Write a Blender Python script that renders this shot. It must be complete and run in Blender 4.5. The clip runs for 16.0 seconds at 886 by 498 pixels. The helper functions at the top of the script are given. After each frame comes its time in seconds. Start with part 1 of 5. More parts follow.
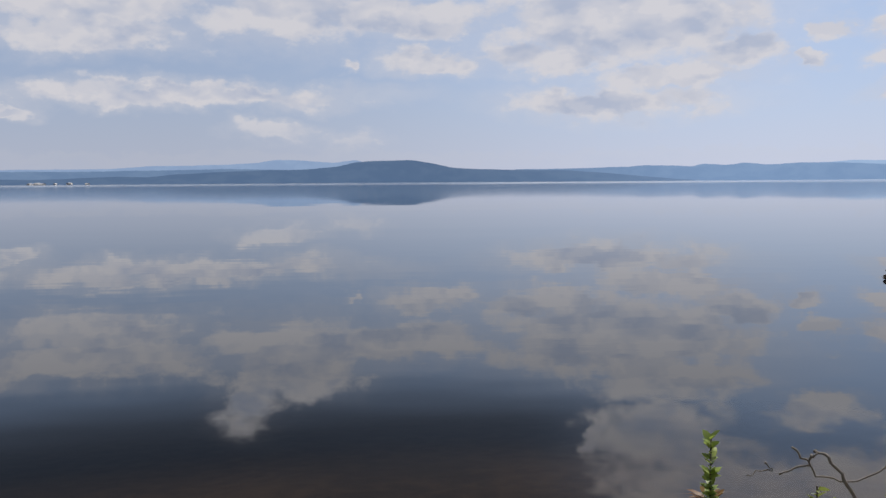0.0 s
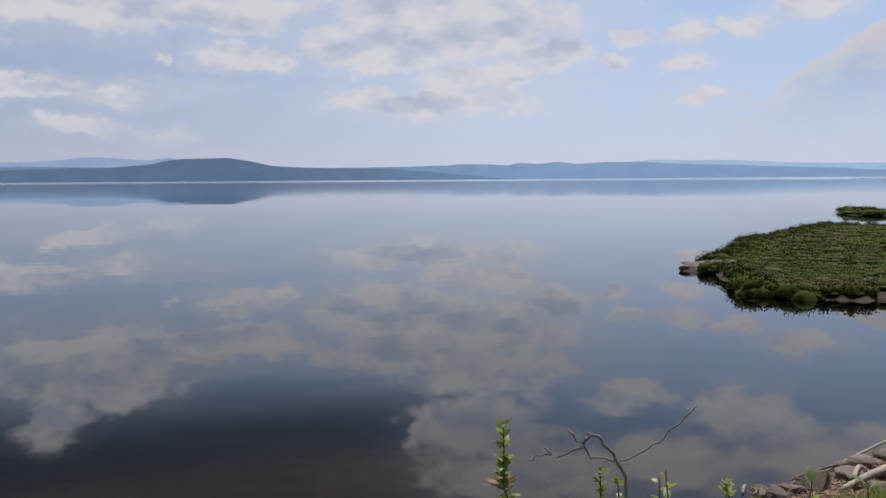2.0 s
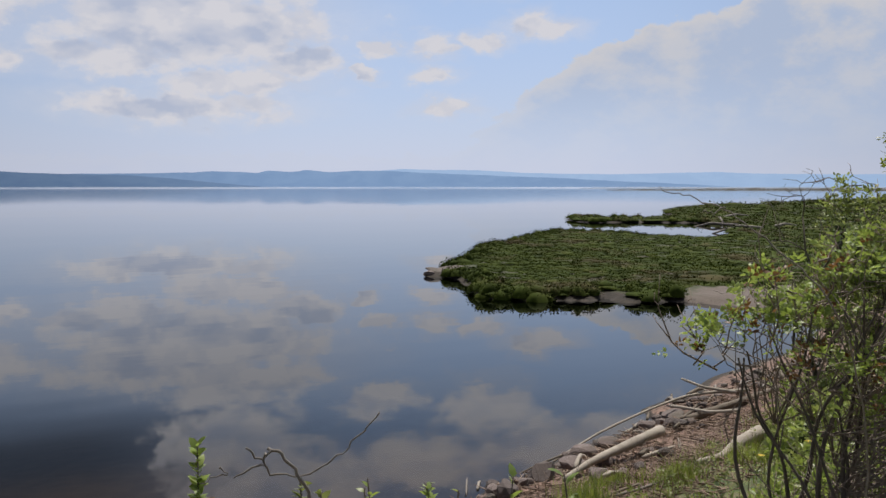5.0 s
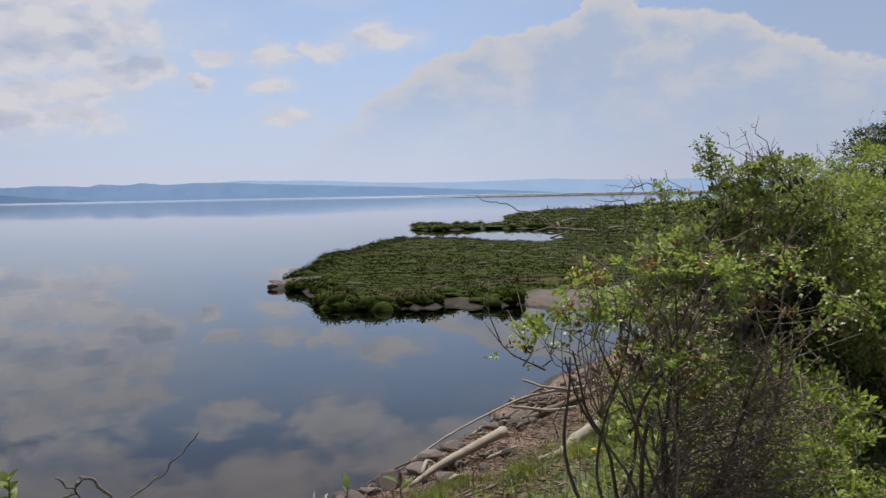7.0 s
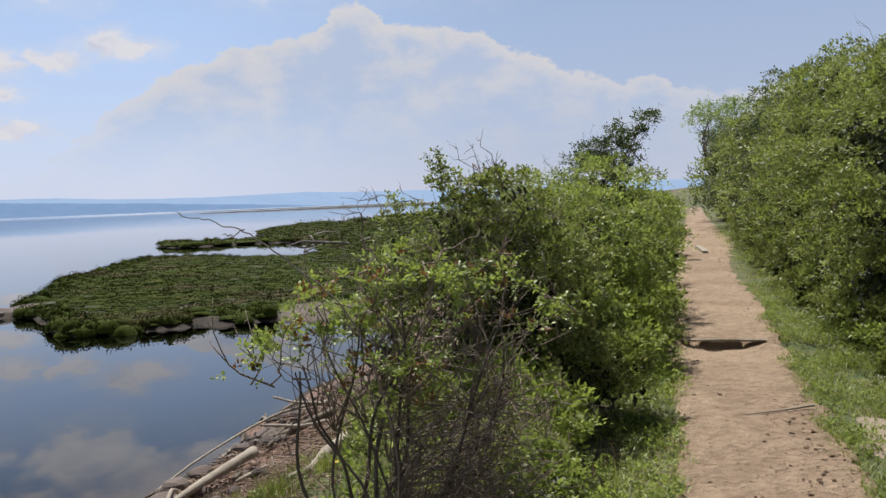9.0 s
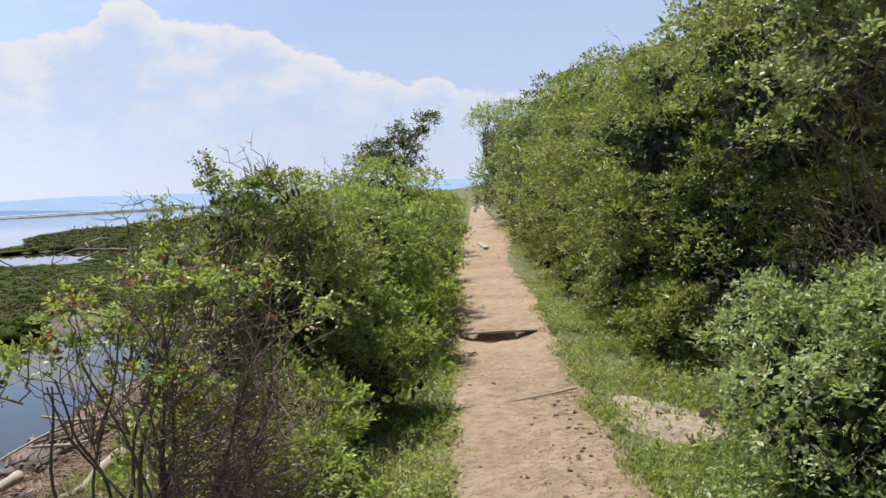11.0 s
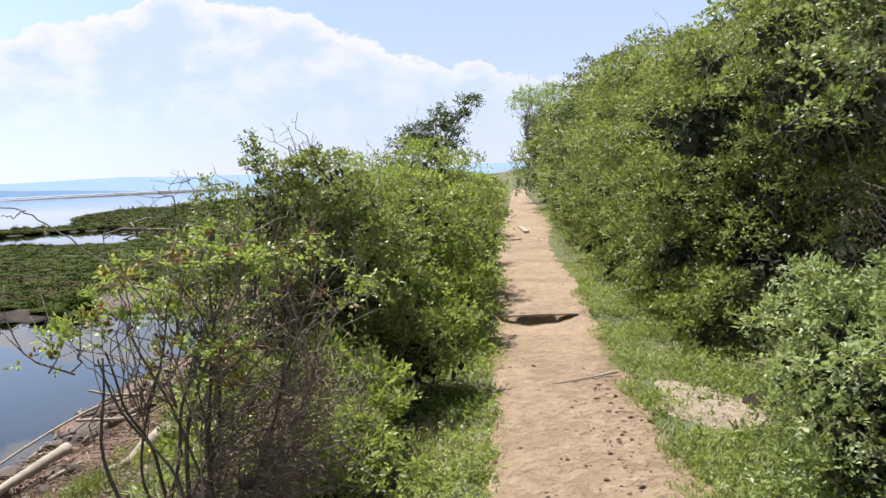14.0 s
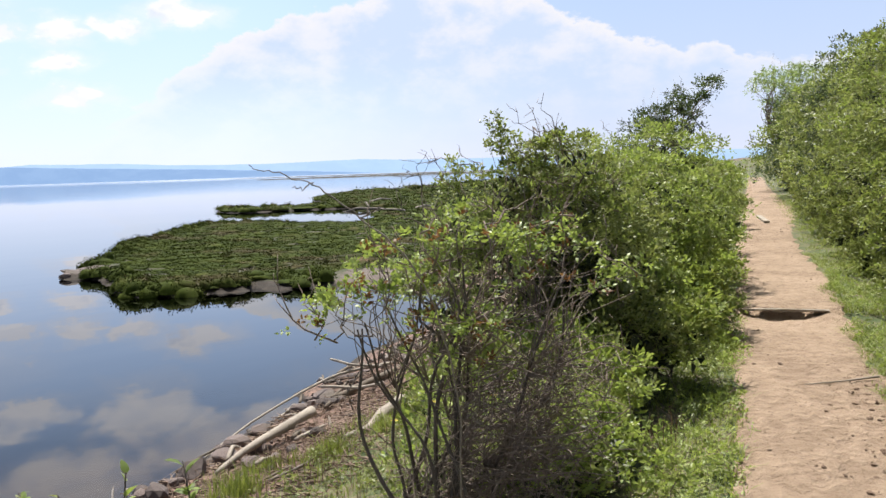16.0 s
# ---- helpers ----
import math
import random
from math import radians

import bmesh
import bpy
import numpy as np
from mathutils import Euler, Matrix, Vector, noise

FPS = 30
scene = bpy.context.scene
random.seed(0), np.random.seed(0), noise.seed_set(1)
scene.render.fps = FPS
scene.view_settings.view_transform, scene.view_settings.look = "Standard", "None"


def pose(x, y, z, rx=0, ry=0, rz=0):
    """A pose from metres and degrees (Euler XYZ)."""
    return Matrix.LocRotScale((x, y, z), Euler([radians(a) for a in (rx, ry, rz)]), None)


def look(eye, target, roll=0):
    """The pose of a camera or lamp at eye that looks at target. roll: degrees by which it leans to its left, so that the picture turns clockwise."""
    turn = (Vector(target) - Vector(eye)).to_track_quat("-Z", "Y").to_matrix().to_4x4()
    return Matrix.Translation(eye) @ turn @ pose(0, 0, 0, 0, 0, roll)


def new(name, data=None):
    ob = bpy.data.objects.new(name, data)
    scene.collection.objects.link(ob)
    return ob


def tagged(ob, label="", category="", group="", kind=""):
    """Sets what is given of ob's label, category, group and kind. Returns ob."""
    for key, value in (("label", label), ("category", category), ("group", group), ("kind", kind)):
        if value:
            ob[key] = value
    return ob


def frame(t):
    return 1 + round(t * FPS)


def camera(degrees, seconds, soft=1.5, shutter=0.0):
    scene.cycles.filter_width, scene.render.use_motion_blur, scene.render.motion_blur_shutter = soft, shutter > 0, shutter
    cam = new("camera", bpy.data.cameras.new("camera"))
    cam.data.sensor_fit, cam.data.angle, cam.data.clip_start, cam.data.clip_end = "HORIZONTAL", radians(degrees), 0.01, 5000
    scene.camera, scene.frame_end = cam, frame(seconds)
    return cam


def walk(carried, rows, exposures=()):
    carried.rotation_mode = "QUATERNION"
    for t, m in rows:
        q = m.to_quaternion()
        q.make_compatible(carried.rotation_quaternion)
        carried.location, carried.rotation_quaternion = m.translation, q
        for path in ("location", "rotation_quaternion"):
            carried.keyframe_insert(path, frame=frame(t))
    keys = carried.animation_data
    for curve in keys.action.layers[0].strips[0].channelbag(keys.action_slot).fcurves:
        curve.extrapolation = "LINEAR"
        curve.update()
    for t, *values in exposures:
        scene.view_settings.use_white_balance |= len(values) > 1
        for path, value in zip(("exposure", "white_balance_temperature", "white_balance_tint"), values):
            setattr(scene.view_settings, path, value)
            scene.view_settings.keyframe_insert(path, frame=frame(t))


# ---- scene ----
cam = camera(52.3, 16.0)
PATH = [
    (0, (-0.157, 0.188, 2.862), (-0.075, 2.181, 2.713), -0.4),
    (0.5, (-0.162, 0.152, 2.873), (0.03, 2.136, 2.716), 0.1),
    (1, (-0.131, 0.177, 2.864), (0.17, 2.148, 2.715), 0.0),
    (1.5, (-0.11, 0.175, 2.861), (0.283, 2.13, 2.708), -0.2),
    (2, (-0.084, 0.192, 2.855), (0.386, 2.13, 2.7), -0.4),
    (2.5, (-0.059, 0.211, 2.849), (0.473, 2.133, 2.699), -0.4),
    (3, (-0.033, 0.222, 2.844), (0.574, 2.123, 2.699), -0.5),
    (3.5, (-0.009, 0.221, 2.842), (0.697, 2.088, 2.707), -0.5),
    (4, (0.025, 0.25, 2.83), (0.836, 2.072, 2.684), -0.4),
    (6.5, (0.115, 0.221, 2.838), (1.298, 1.83, 2.726), -0.6),
    (7, (0.113, 0.204, 2.837), (1.373, 1.753, 2.716), -1.1),
    (7.5, (0.143, 0.207, 2.835), (1.483, 1.688, 2.726), -0.7),
    (8, (0.18, 0.202, 2.833), (1.606, 1.6, 2.728), -0.9),
    (8.5, (0.191, 0.165, 2.834), (1.736, 1.43, 2.72), -1.4),
    (9, (0.198, 0.132, 2.835), (1.826, 1.289, 2.727), -2.3),
    (9.5, (0.192, 0.08, 2.836), (1.897, 1.121, 2.733), -3.0),
    (10, (0.207, 0.052, 2.834), (1.973, 0.983, 2.715), -3.3),
    (12.5, (0.151, -0.063, 2.837), (2.043, 0.575, 2.72), -2.7),
    (13, (0.151, -0.055, 2.83), (2.035, 0.603, 2.697), -2.5),
    (13.5, (0.164, -0.031, 2.818), (2.025, 0.686, 2.668), -2.4),
    (14, (0.177, 0.011, 2.818), (1.987, 0.847, 2.658), -2.7),
    (14.5, (0.182, 0.035, 2.809), (1.946, 0.965, 2.649), -2.4),
    (15, (0.195, 0.076, 2.809), (1.907, 1.096, 2.639), -2.4),
    (15.5, (0.155, 0.092, 2.807), (1.796, 1.224, 2.636), -2.0),
    (16, (0.171, 0.148, 2.805), (1.721, 1.4, 2.631), -1.9),
]
walk(cam, [(t, look(eye, target, roll)) for t, eye, target, roll in PATH],
     [(0, -0.30), (4, -0.27), (6.5, -0.30), (8, -0.27), (9, -0.13), (10, 0.05), (12.5, 0.42), (14.5, 0.48), (16, 0.42)])

# ---- sky, clouds and sun ----
SUN_AZ, SUN_EL = 38.0, 66.0      # degrees clockwise from +y, degrees above the horizon
sun = new("sun", bpy.data.lights.new("sun", "SUN"))
sun.data.energy, sun.data.angle, sun.data.color = 6.2, radians(0.6), (1.0, 0.955, 0.88)
to_sun = Vector((math.sin(radians(SUN_AZ)) * math.cos(radians(SUN_EL)),
                 math.cos(radians(SUN_AZ)) * math.cos(radians(SUN_EL)), math.sin(radians(SUN_EL))))
sun.matrix_world = look(to_sun * 60, (0, 0, 0))

world = bpy.data.worlds.new("sky")
scene.world = world
world.use_nodes = True


class Tree:
    """Short hand for building a node tree."""

    def __init__(self, tree):
        self.t = tree

    def node(self, kind, **settings):
        n = self.t.nodes.new(kind)
        for key, value in settings.items():
            setattr(n, key, value)
        return n

    def put(self, socket, value):
        if isinstance(value, bpy.types.NodeSocket):
            self.t.links.new(value, socket)
        elif value is not None:
            socket.default_value = value

    def math(self, op, a, b=None, c=None, clamp=False):
        n = self.node("ShaderNodeMath", operation=op, use_clamp=clamp)
        for socket, value in zip(n.inputs, (a, b, c)):
            self.put(socket, value)
        return n.outputs[0]

    def vec(self, op, a, b=None, c=None, out=0):
        n = self.node("ShaderNodeVectorMath", operation=op)
        for socket, value in zip(n.inputs, (a, b, c)):
            self.put(socket, value)
        return n.outputs[out]

    def noise(self, vector, scale, detail=4.0, rough=0.55, out=0, distortion=0.0):
        n = self.node("ShaderNodeTexNoise")
        self.put(n.inputs["Vector"], vector)
        n.inputs["Scale"].default_value = scale
        n.inputs["Detail"].default_value = detail
        n.inputs["Roughness"].default_value = rough
        n.inputs["Distortion"].default_value = distortion
        return n.outputs[out]

    def step(self, value, lo, hi, to0=0.0, to1=1.0, smooth=True):
        n = self.node("ShaderNodeMapRange", interpolation_type="SMOOTHSTEP" if smooth else "LINEAR")
        self.put(n.inputs[0], value)
        for i, v in enumerate((lo, hi, to0, to1), 1):
            n.inputs[i].default_value = v
        return n.outputs[0]

    def mix(self, fac, a, b):
        n = self.node("ShaderNodeMix", data_type="RGBA")
        self.put(n.inputs[0], fac)
        self.put(n.inputs[6], (*a, 1) if isinstance(a, tuple) else a)
        self.put(n.inputs[7], (*b, 1) if isinstance(b, tuple) else b)
        return n.outputs[2]

    def ramp(self, fac, *stops):
        n = self.node("ShaderNodeValToRGB")
        while len(n.color_ramp.elements) < len(stops):
            n.color_ramp.elements.new(0.5)
        for e, (p, c) in zip(n.color_ramp.elements, stops):
            e.position, e.color = p, (*c, 1)
        self.put(n.inputs[0], fac)
        return n.outputs[0]


def build_sky():
    w = Tree(world.node_tree)
    back = world.node_tree.nodes["Background"]
    sky = w.node("ShaderNodeTexSky", sky_type="NISHITA", sun_disc=False, sun_elevation=radians(SUN_EL),
                 sun_rotation=radians(SUN_AZ), air_density=1.0, dust_density=0.6, ozone_density=1.5)
    way = w.node("ShaderNodeTexCoord").outputs["Generated"]
    sep = w.node("ShaderNodeSeparateXYZ")
    w.put(sep.inputs[0], way)
    x, y, z = sep.outputs
    el = w.math("MULTIPLY", w.math("ARCSINE", z), 57.2958)
    az = w.math("MULTIPLY", w.math("ARCTAN2", x, y), 57.2958)
    up = w.math("MAXIMUM", el, 0.0)
    comb = w.node("ShaderNodeCombineXYZ")
    w.put(comb.inputs[0], az), w.put(comb.inputs[1], el)
    flat = comb.outputs[0]
    stretched = w.vec("MULTIPLY", way, (1, 1, 1.7))
    coarse = w.noise(stretched, 11.0, 3.0, 0.5, out=1)
    warp = w.vec("MULTIPLY", w.vec("SUBTRACT", coarse, (0.5, 0.5, 0.5)), (4.5, 1.9, 0.0))
    ragged = w.vec("MULTIPLY", w.vec("SUBTRACT", w.noise(stretched, 38.0, 4.0, 0.55, out=1), (0.5, 0.5, 0.5)), (2.8, 1.7, 0.0))
    p = w.vec("ADD", w.vec("ADD", flat, warp), ragged)
    # cloud banks: azimuth, elevation, half width, half height in degrees
    banks = [(13.5, 9.8, 9.5, 2.8), (17, 12.2, 5.0, 1.8), (-7, 10.4, 6.5, 2.1), (0, 10.2, 6, 1.6), (-9.6, 13.2, 2.4, 2.0), (-6, 12.2, 4, 1.3), (9, 7.6, 5, 1.2),
             (1.5, 7.4, 3.0, 0.9), (-3.7, 7.2, 0.9, 0.45), (-19, 8.8, 6.5, 1.2), (-14, 5.3, 11, 0.75), (-8, 3.1, 2.2, 0.6), (-23, 4.2, 1.8, 0.45),
             (-3.3, 2.7, 1.8, 0.5), (13.5, 4.9, 6.5, 1.0), (17, 6.3, 4.5, 0.9), (20.5, 7.6, 2.6, 1.3), (24.2, 6.9, 1.3, 0.4), (26, 8.6, 1.2, 0.6),
             (-19, 10.4, 7.5, 1.3), (16.5, 15.6, 4.6, 2.2), (12.3, 15.6, 0.9, 1.3), (20, 18.5, 7, 2.0), (25, 13.6, 2.8, 1.1), (32, 14.0, 3.4, 1.7),
             (28, 17.5, 4, 1.5), (38, 16.6, 6, 2.4), (46, 15.0, 7, 2.2), (55, 16.0, 8, 2.6), (29, 8.6, 1.4, 0.75), (32, 9.0, 1.5, 0.7),
             (35.4, 9.9, 2.0, 0.8), (29, 6.9, 1.3, 0.6), (29.6, 4.8, 1.9, 0.6)]
    field = None
    for a, e, ra, re in banks:
        d = w.vec("MULTIPLY_ADD", p, (1 / ra, 1 / re, 0), (-a / ra, -e / re, 0))
        v = w.math("SUBTRACT", 1.0, w.vec("LENGTH", d, out=1))
        field = v if field is None else w.math("SMOOTH_MAX", field, v, 0.15)
    # the towering cloud: its upper edge over azimuth 30 to 75 degrees, with billows
    lumps = w.vec("MULTIPLY", w.vec("SUBTRACT", w.noise(stretched, 30.0, 5.0, 0.6, out=1), (0.5, 0.5, 0.5)), (3.0, 2.2, 0.0))
    q = w.node("ShaderNodeSeparateXYZ")
    w.put(q.inputs[0], w.vec("ADD", flat, lumps))
    rise = [(30, 2.0), (33.5, 5.0), (36.4, 7.2), (39.2, 8.8), (44, 10.1), (47, 10.6), (48.0, 11.3), (48.6, 12.2), (50.6, 12.2), (51.4, 11.2), (55.5, 10.8),
            (58, 10.0), (61, 8.7), (66, 6.8), (68.3, 7.2), (70, 6.2), (73, 6.0)]
    edge = w.ramp(w.math("MULTIPLY_ADD", q.outputs[0], 1 / 45, -30 / 45), *[((a - 30) / 45, (e / 15,) * 3) for a, e in rise])
    tower = w.math("SUBTRACT", w.math("MULTIPLY", edge, 15.0), q.outputs[1])
    # the same broken cloud goes on over the rest of the sky
    rest = w.math("MAXIMUM", w.step(w.math("ABSOLUTE", w.math("SUBTRACT", az, 35.0)), 55, 75), w.step(el, 15, 22))
    loose = w.math("MULTIPLY_ADD", w.noise(stretched, 4.0, 2.0, 0.5), 2.4, -1.62)
    field = w.math("MAXIMUM", field, w.math("MULTIPLY_ADD", rest, w.math("ADD", loose, 2.0), -2.0))
    fine = w.noise(stretched, 24.0, 6.0, 0.56)
    above = w.noise(w.vec("ADD", stretched, (0, 0, 0.028)), 24.0, 3.0, 0.56)
    body = w.math("ADD", w.math("MULTIPLY", field, 1.5), w.math("MULTIPLY_ADD", fine, 2.3, -0.82))
    mask = w.step(body, -0.12, 0.95)
    soft = w.math("MULTIPLY", w.step(field, -0.9, 0.5, 0.0, 0.5), w.step(el, 11.5, 14.0, 1.0, 0.25))
    cover = w.math("MAXIMUM", mask, soft)
    shade = w.math("MULTIPLY", w.step(w.noise(stretched, 13.0, 3.0, 0.55), 0.42, 0.66), w.step(field, 0.10, 0.55))
    lit = w.step(w.math("SUBTRACT", fine, above), -0.09, 0.12)
    depth = w.math("MULTIPLY_ADD", lit, -0.38, w.math("MULTIPLY_ADD", shade, 0.80, 0.24), clamp=True)
    white, grey, haze = (7.7, 7.5, 7.85), (5.0, 5.5, 6.9), (5.5, 5.9, 7.25)
    cloud = w.mix(depth, white, grey)
    high = w.step(el, 11.5, 14.5, 1.0, 1.25)         # overhead the clouds are sunlit and the blue is deep
    cloud = w.vec("SCALE", cloud, None)
    w.put(cloud.node.inputs["Scale"], high)
    low = w.math("MULTIPLY", w.math("EXPONENT", w.math("MULTIPLY", up, -0.22)), 0.88)
    low = w.math("ADD", low, w.step(el, 8, 22, 0.24, 0.05))
    blue = w.mix(w.step(el, 6, 24, 0.6, 0.1), sky.outputs[0], (3.0, 4.7, 8.3))
    blue = w.mix(w.step(az, 40, 75, 0.0, 0.3), blue, (3.4, 4.05, 5.6))
    blue = w.vec("SCALE", blue, None)
    clearing = w.math("MULTIPLY", w.step(el, 11, 15.5), w.step(az, 6, 24, 0.80, 0.12))
    w.put(blue.node.inputs["Scale"], w.math("SUBTRACT", 1.0, clearing))
    base = w.mix(low, blue, haze)
    base = w.vec("SCALE", base, None)             # the haze is brighter towards the sun
    side = w.math("MULTIPLY", w.step(az, -16, 25, 0.92, 1.22), w.step(az, 36, 62, 1.0, 0.82))
    w.put(base.node.inputs["Scale"], side)
    # the towering cloud, lit from behind: bright rims, pale blue inside
    puff = w.step(w.noise(stretched, 17.0, 5.0, 0.6), 0.38, 0.68)
    within = w.math("MULTIPLY", w.step(tower, 0.1, 1.5), w.math("MULTIPLY_ADD", puff, -0.75, 1.0))
    tower_color = w.mix(within, (6.9, 6.75, 6.95), (4.75, 5.6, 7.35))
    base = w.mix(w.math("MULTIPLY", w.step(tower, -0.05, 0.35), w.step(el, 1.5, 8.5, 0.1, 0.95)), base, tower_color)
    cover = w.math("MULTIPLY", cover, w.step(el, 0.3, 5.0, 0.15, 0.9))
    w.put(back.inputs[0], w.mix(cover, base, cloud))
    back.inputs[1].default_value = 0.105


build_sky()

# ---- materials ----


def material(name, build):
    m = bpy.data.materials.new(name)
    m.use_nodes = True
    t = Tree(m.node_tree)
    t.shader = m.node_tree.nodes["Principled BSDF"]
    t.out = m.node_tree.nodes["Material Output"]
    t.pos = t.node("ShaderNodeNewGeometry").outputs["Position"]
    t.obj = t.node("ShaderNodeTexCoord").outputs["Object"]
    build(t)
    return m


def surface(t, color, rough, bump=None, strength=0.4, distance=0.02):
    t.put(t.shader.inputs["Base Color"], color)
    t.put(t.shader.inputs["Roughness"], rough)
    if bump is not None:
        b = t.node("ShaderNodeBump")
        b.inputs["Strength"].default_value, b.inputs["Distance"].default_value = strength, distance
        t.put(b.inputs["Height"], bump)
        t.put(t.shader.inputs["Normal"], b.outputs[0])


def leaf_material(name, dark, mid, light, glow, through_light=0.42, rough=0.5):
    def build(t):
        r = t.node("ShaderNodeNewGeometry").outputs["Random Per Island"]
        patch = t.noise(t.pos, 1.6, 2.0)
        v = t.math("ADD", t.math("MULTIPLY", r, 0.72), t.math("MULTIPLY_ADD", patch, 1.3, -0.50), clamp=True)
        col = t.ramp(v, (0.0, dark), (0.5, mid), (1.0, light))
        surface(t, col, rough)
        t.shader.inputs["Specular IOR Level"].default_value = 0.42
        tr = t.node("ShaderNodeBsdfTranslucent")
        t.put(tr.inputs[0], t.mix(0.5, col, glow))
        mx = t.node("ShaderNodeMixShader")
        mx.inputs[0].default_value = through_light
        t.put(mx.inputs[1], t.shader.outputs[0]), t.put(mx.inputs[2], tr.outputs[0])
        t.put(t.out.inputs[0], mx.outputs[0])
    return material(name, build)


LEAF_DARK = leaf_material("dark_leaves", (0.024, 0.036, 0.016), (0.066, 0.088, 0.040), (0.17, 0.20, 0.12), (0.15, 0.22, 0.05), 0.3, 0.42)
LEAF_MID = leaf_material("green_leaves", (0.048, 0.060, 0.020), (0.165, 0.193, 0.064), (0.39, 0.415, 0.18), (0.40, 0.47, 0.09), 0.36, 0.45)
LEAF_BRIGHT = leaf_material("bright_leaves", (0.09, 0.13, 0.032), (0.225, 0.295, 0.075), (0.42, 0.47, 0.165), (0.48, 0.60, 0.09), 0.4, 0.45)
LEAF_ROSE = leaf_material("grey_green_leaves", (0.115, 0.165, 0.066), (0.265, 0.34, 0.145), (0.46, 0.52, 0.28), (0.46, 0.59, 0.14), 0.40, 0.45)
# leaves inside the crowns, their shade put into the dark colour
LEAF_SHADE = leaf_material("inner_shade_leaves", (0.016, 0.022, 0.010), (0.036, 0.046, 0.022), (0.07, 0.085, 0.04), (0.05, 0.07, 0.02), 0.12, 0.6)
LEAF_RED = leaf_material("reddish_leaves", (0.10, 0.045, 0.022), (0.17, 0.08, 0.035), (0.20, 0.14, 0.05), (0.25, 0.12, 0.03))
GRASS = leaf_material("grass_blades", (0.09, 0.125, 0.028), (0.19, 0.24, 0.055), (0.32, 0.34, 0.12), (0.40, 0.46, 0.06), 0.35)
STRAW = leaf_material("dry_stalks", (0.07, 0.040, 0.028), (0.19, 0.125, 0.085), (0.36, 0.27, 0.20), (0.2, 0.13, 0.08), 0.12, 0.7)
PETAL = leaf_material("yellow_petals", (0.55, 0.38, 0.02), (0.7, 0.5, 0.03), (0.75, 0.6, 0.05), (0.7, 0.5, 0.03), 0.3)


def bark(name, a, b):
    def build(t):
        n = t.noise(t.pos, 60, 5, 0.65)
        big = t.noise(t.pos, 7, 2)
        surface(t, t.mix(t.math("MULTIPLY_ADD", big, 0.8, t.math("MULTIPLY", n, 0.4), clamp=True), a, b), 0.85, n, 0.6, 0.004)
    return material(name, build)


BARK = bark("dark_bark", (0.035, 0.027, 0.02), (0.13, 0.105, 0.085))
TWIG = bark("brown_twigs", (0.065, 0.049, 0.038), (0.27, 0.21, 0.17))
DEAD = bark("grey_dead_wood", (0.10, 0.082, 0.068), (0.27, 0.235, 0.205))
DRIFT = bark("bleached_driftwood", (0.14, 0.115, 0.09), (0.44, 0.385, 0.32))
DARKDRIFT = bark("dark_driftwood", (0.05, 0.04, 0.03), (0.2, 0.16, 0.12))


def rock_material(name, a, b):
    def build(t):
        n = t.noise(t.obj, 5, 6, 0.65)
        big = t.noise(t.pos, 2.3, 3)
        tint = t.node("ShaderNodeObjectInfo").outputs["Random"]
        v = t.math("ADD", t.math("MULTIPLY", n, 0.5), t.math("MULTIPLY_ADD", tint, 0.6, -0.05), clamp=True)
        surface(t, t.mix(t.math("MULTIPLY", t.step(big, 0.5, 0.7), 0.35), t.mix(v, a, b), (0.10, 0.10, 0.055)), 0.85, n, 0.7, 0.02)
    return material(name, build)


ROCK = rock_material("shore_rock", (0.035, 0.028, 0.026), (0.19, 0.145, 0.13))


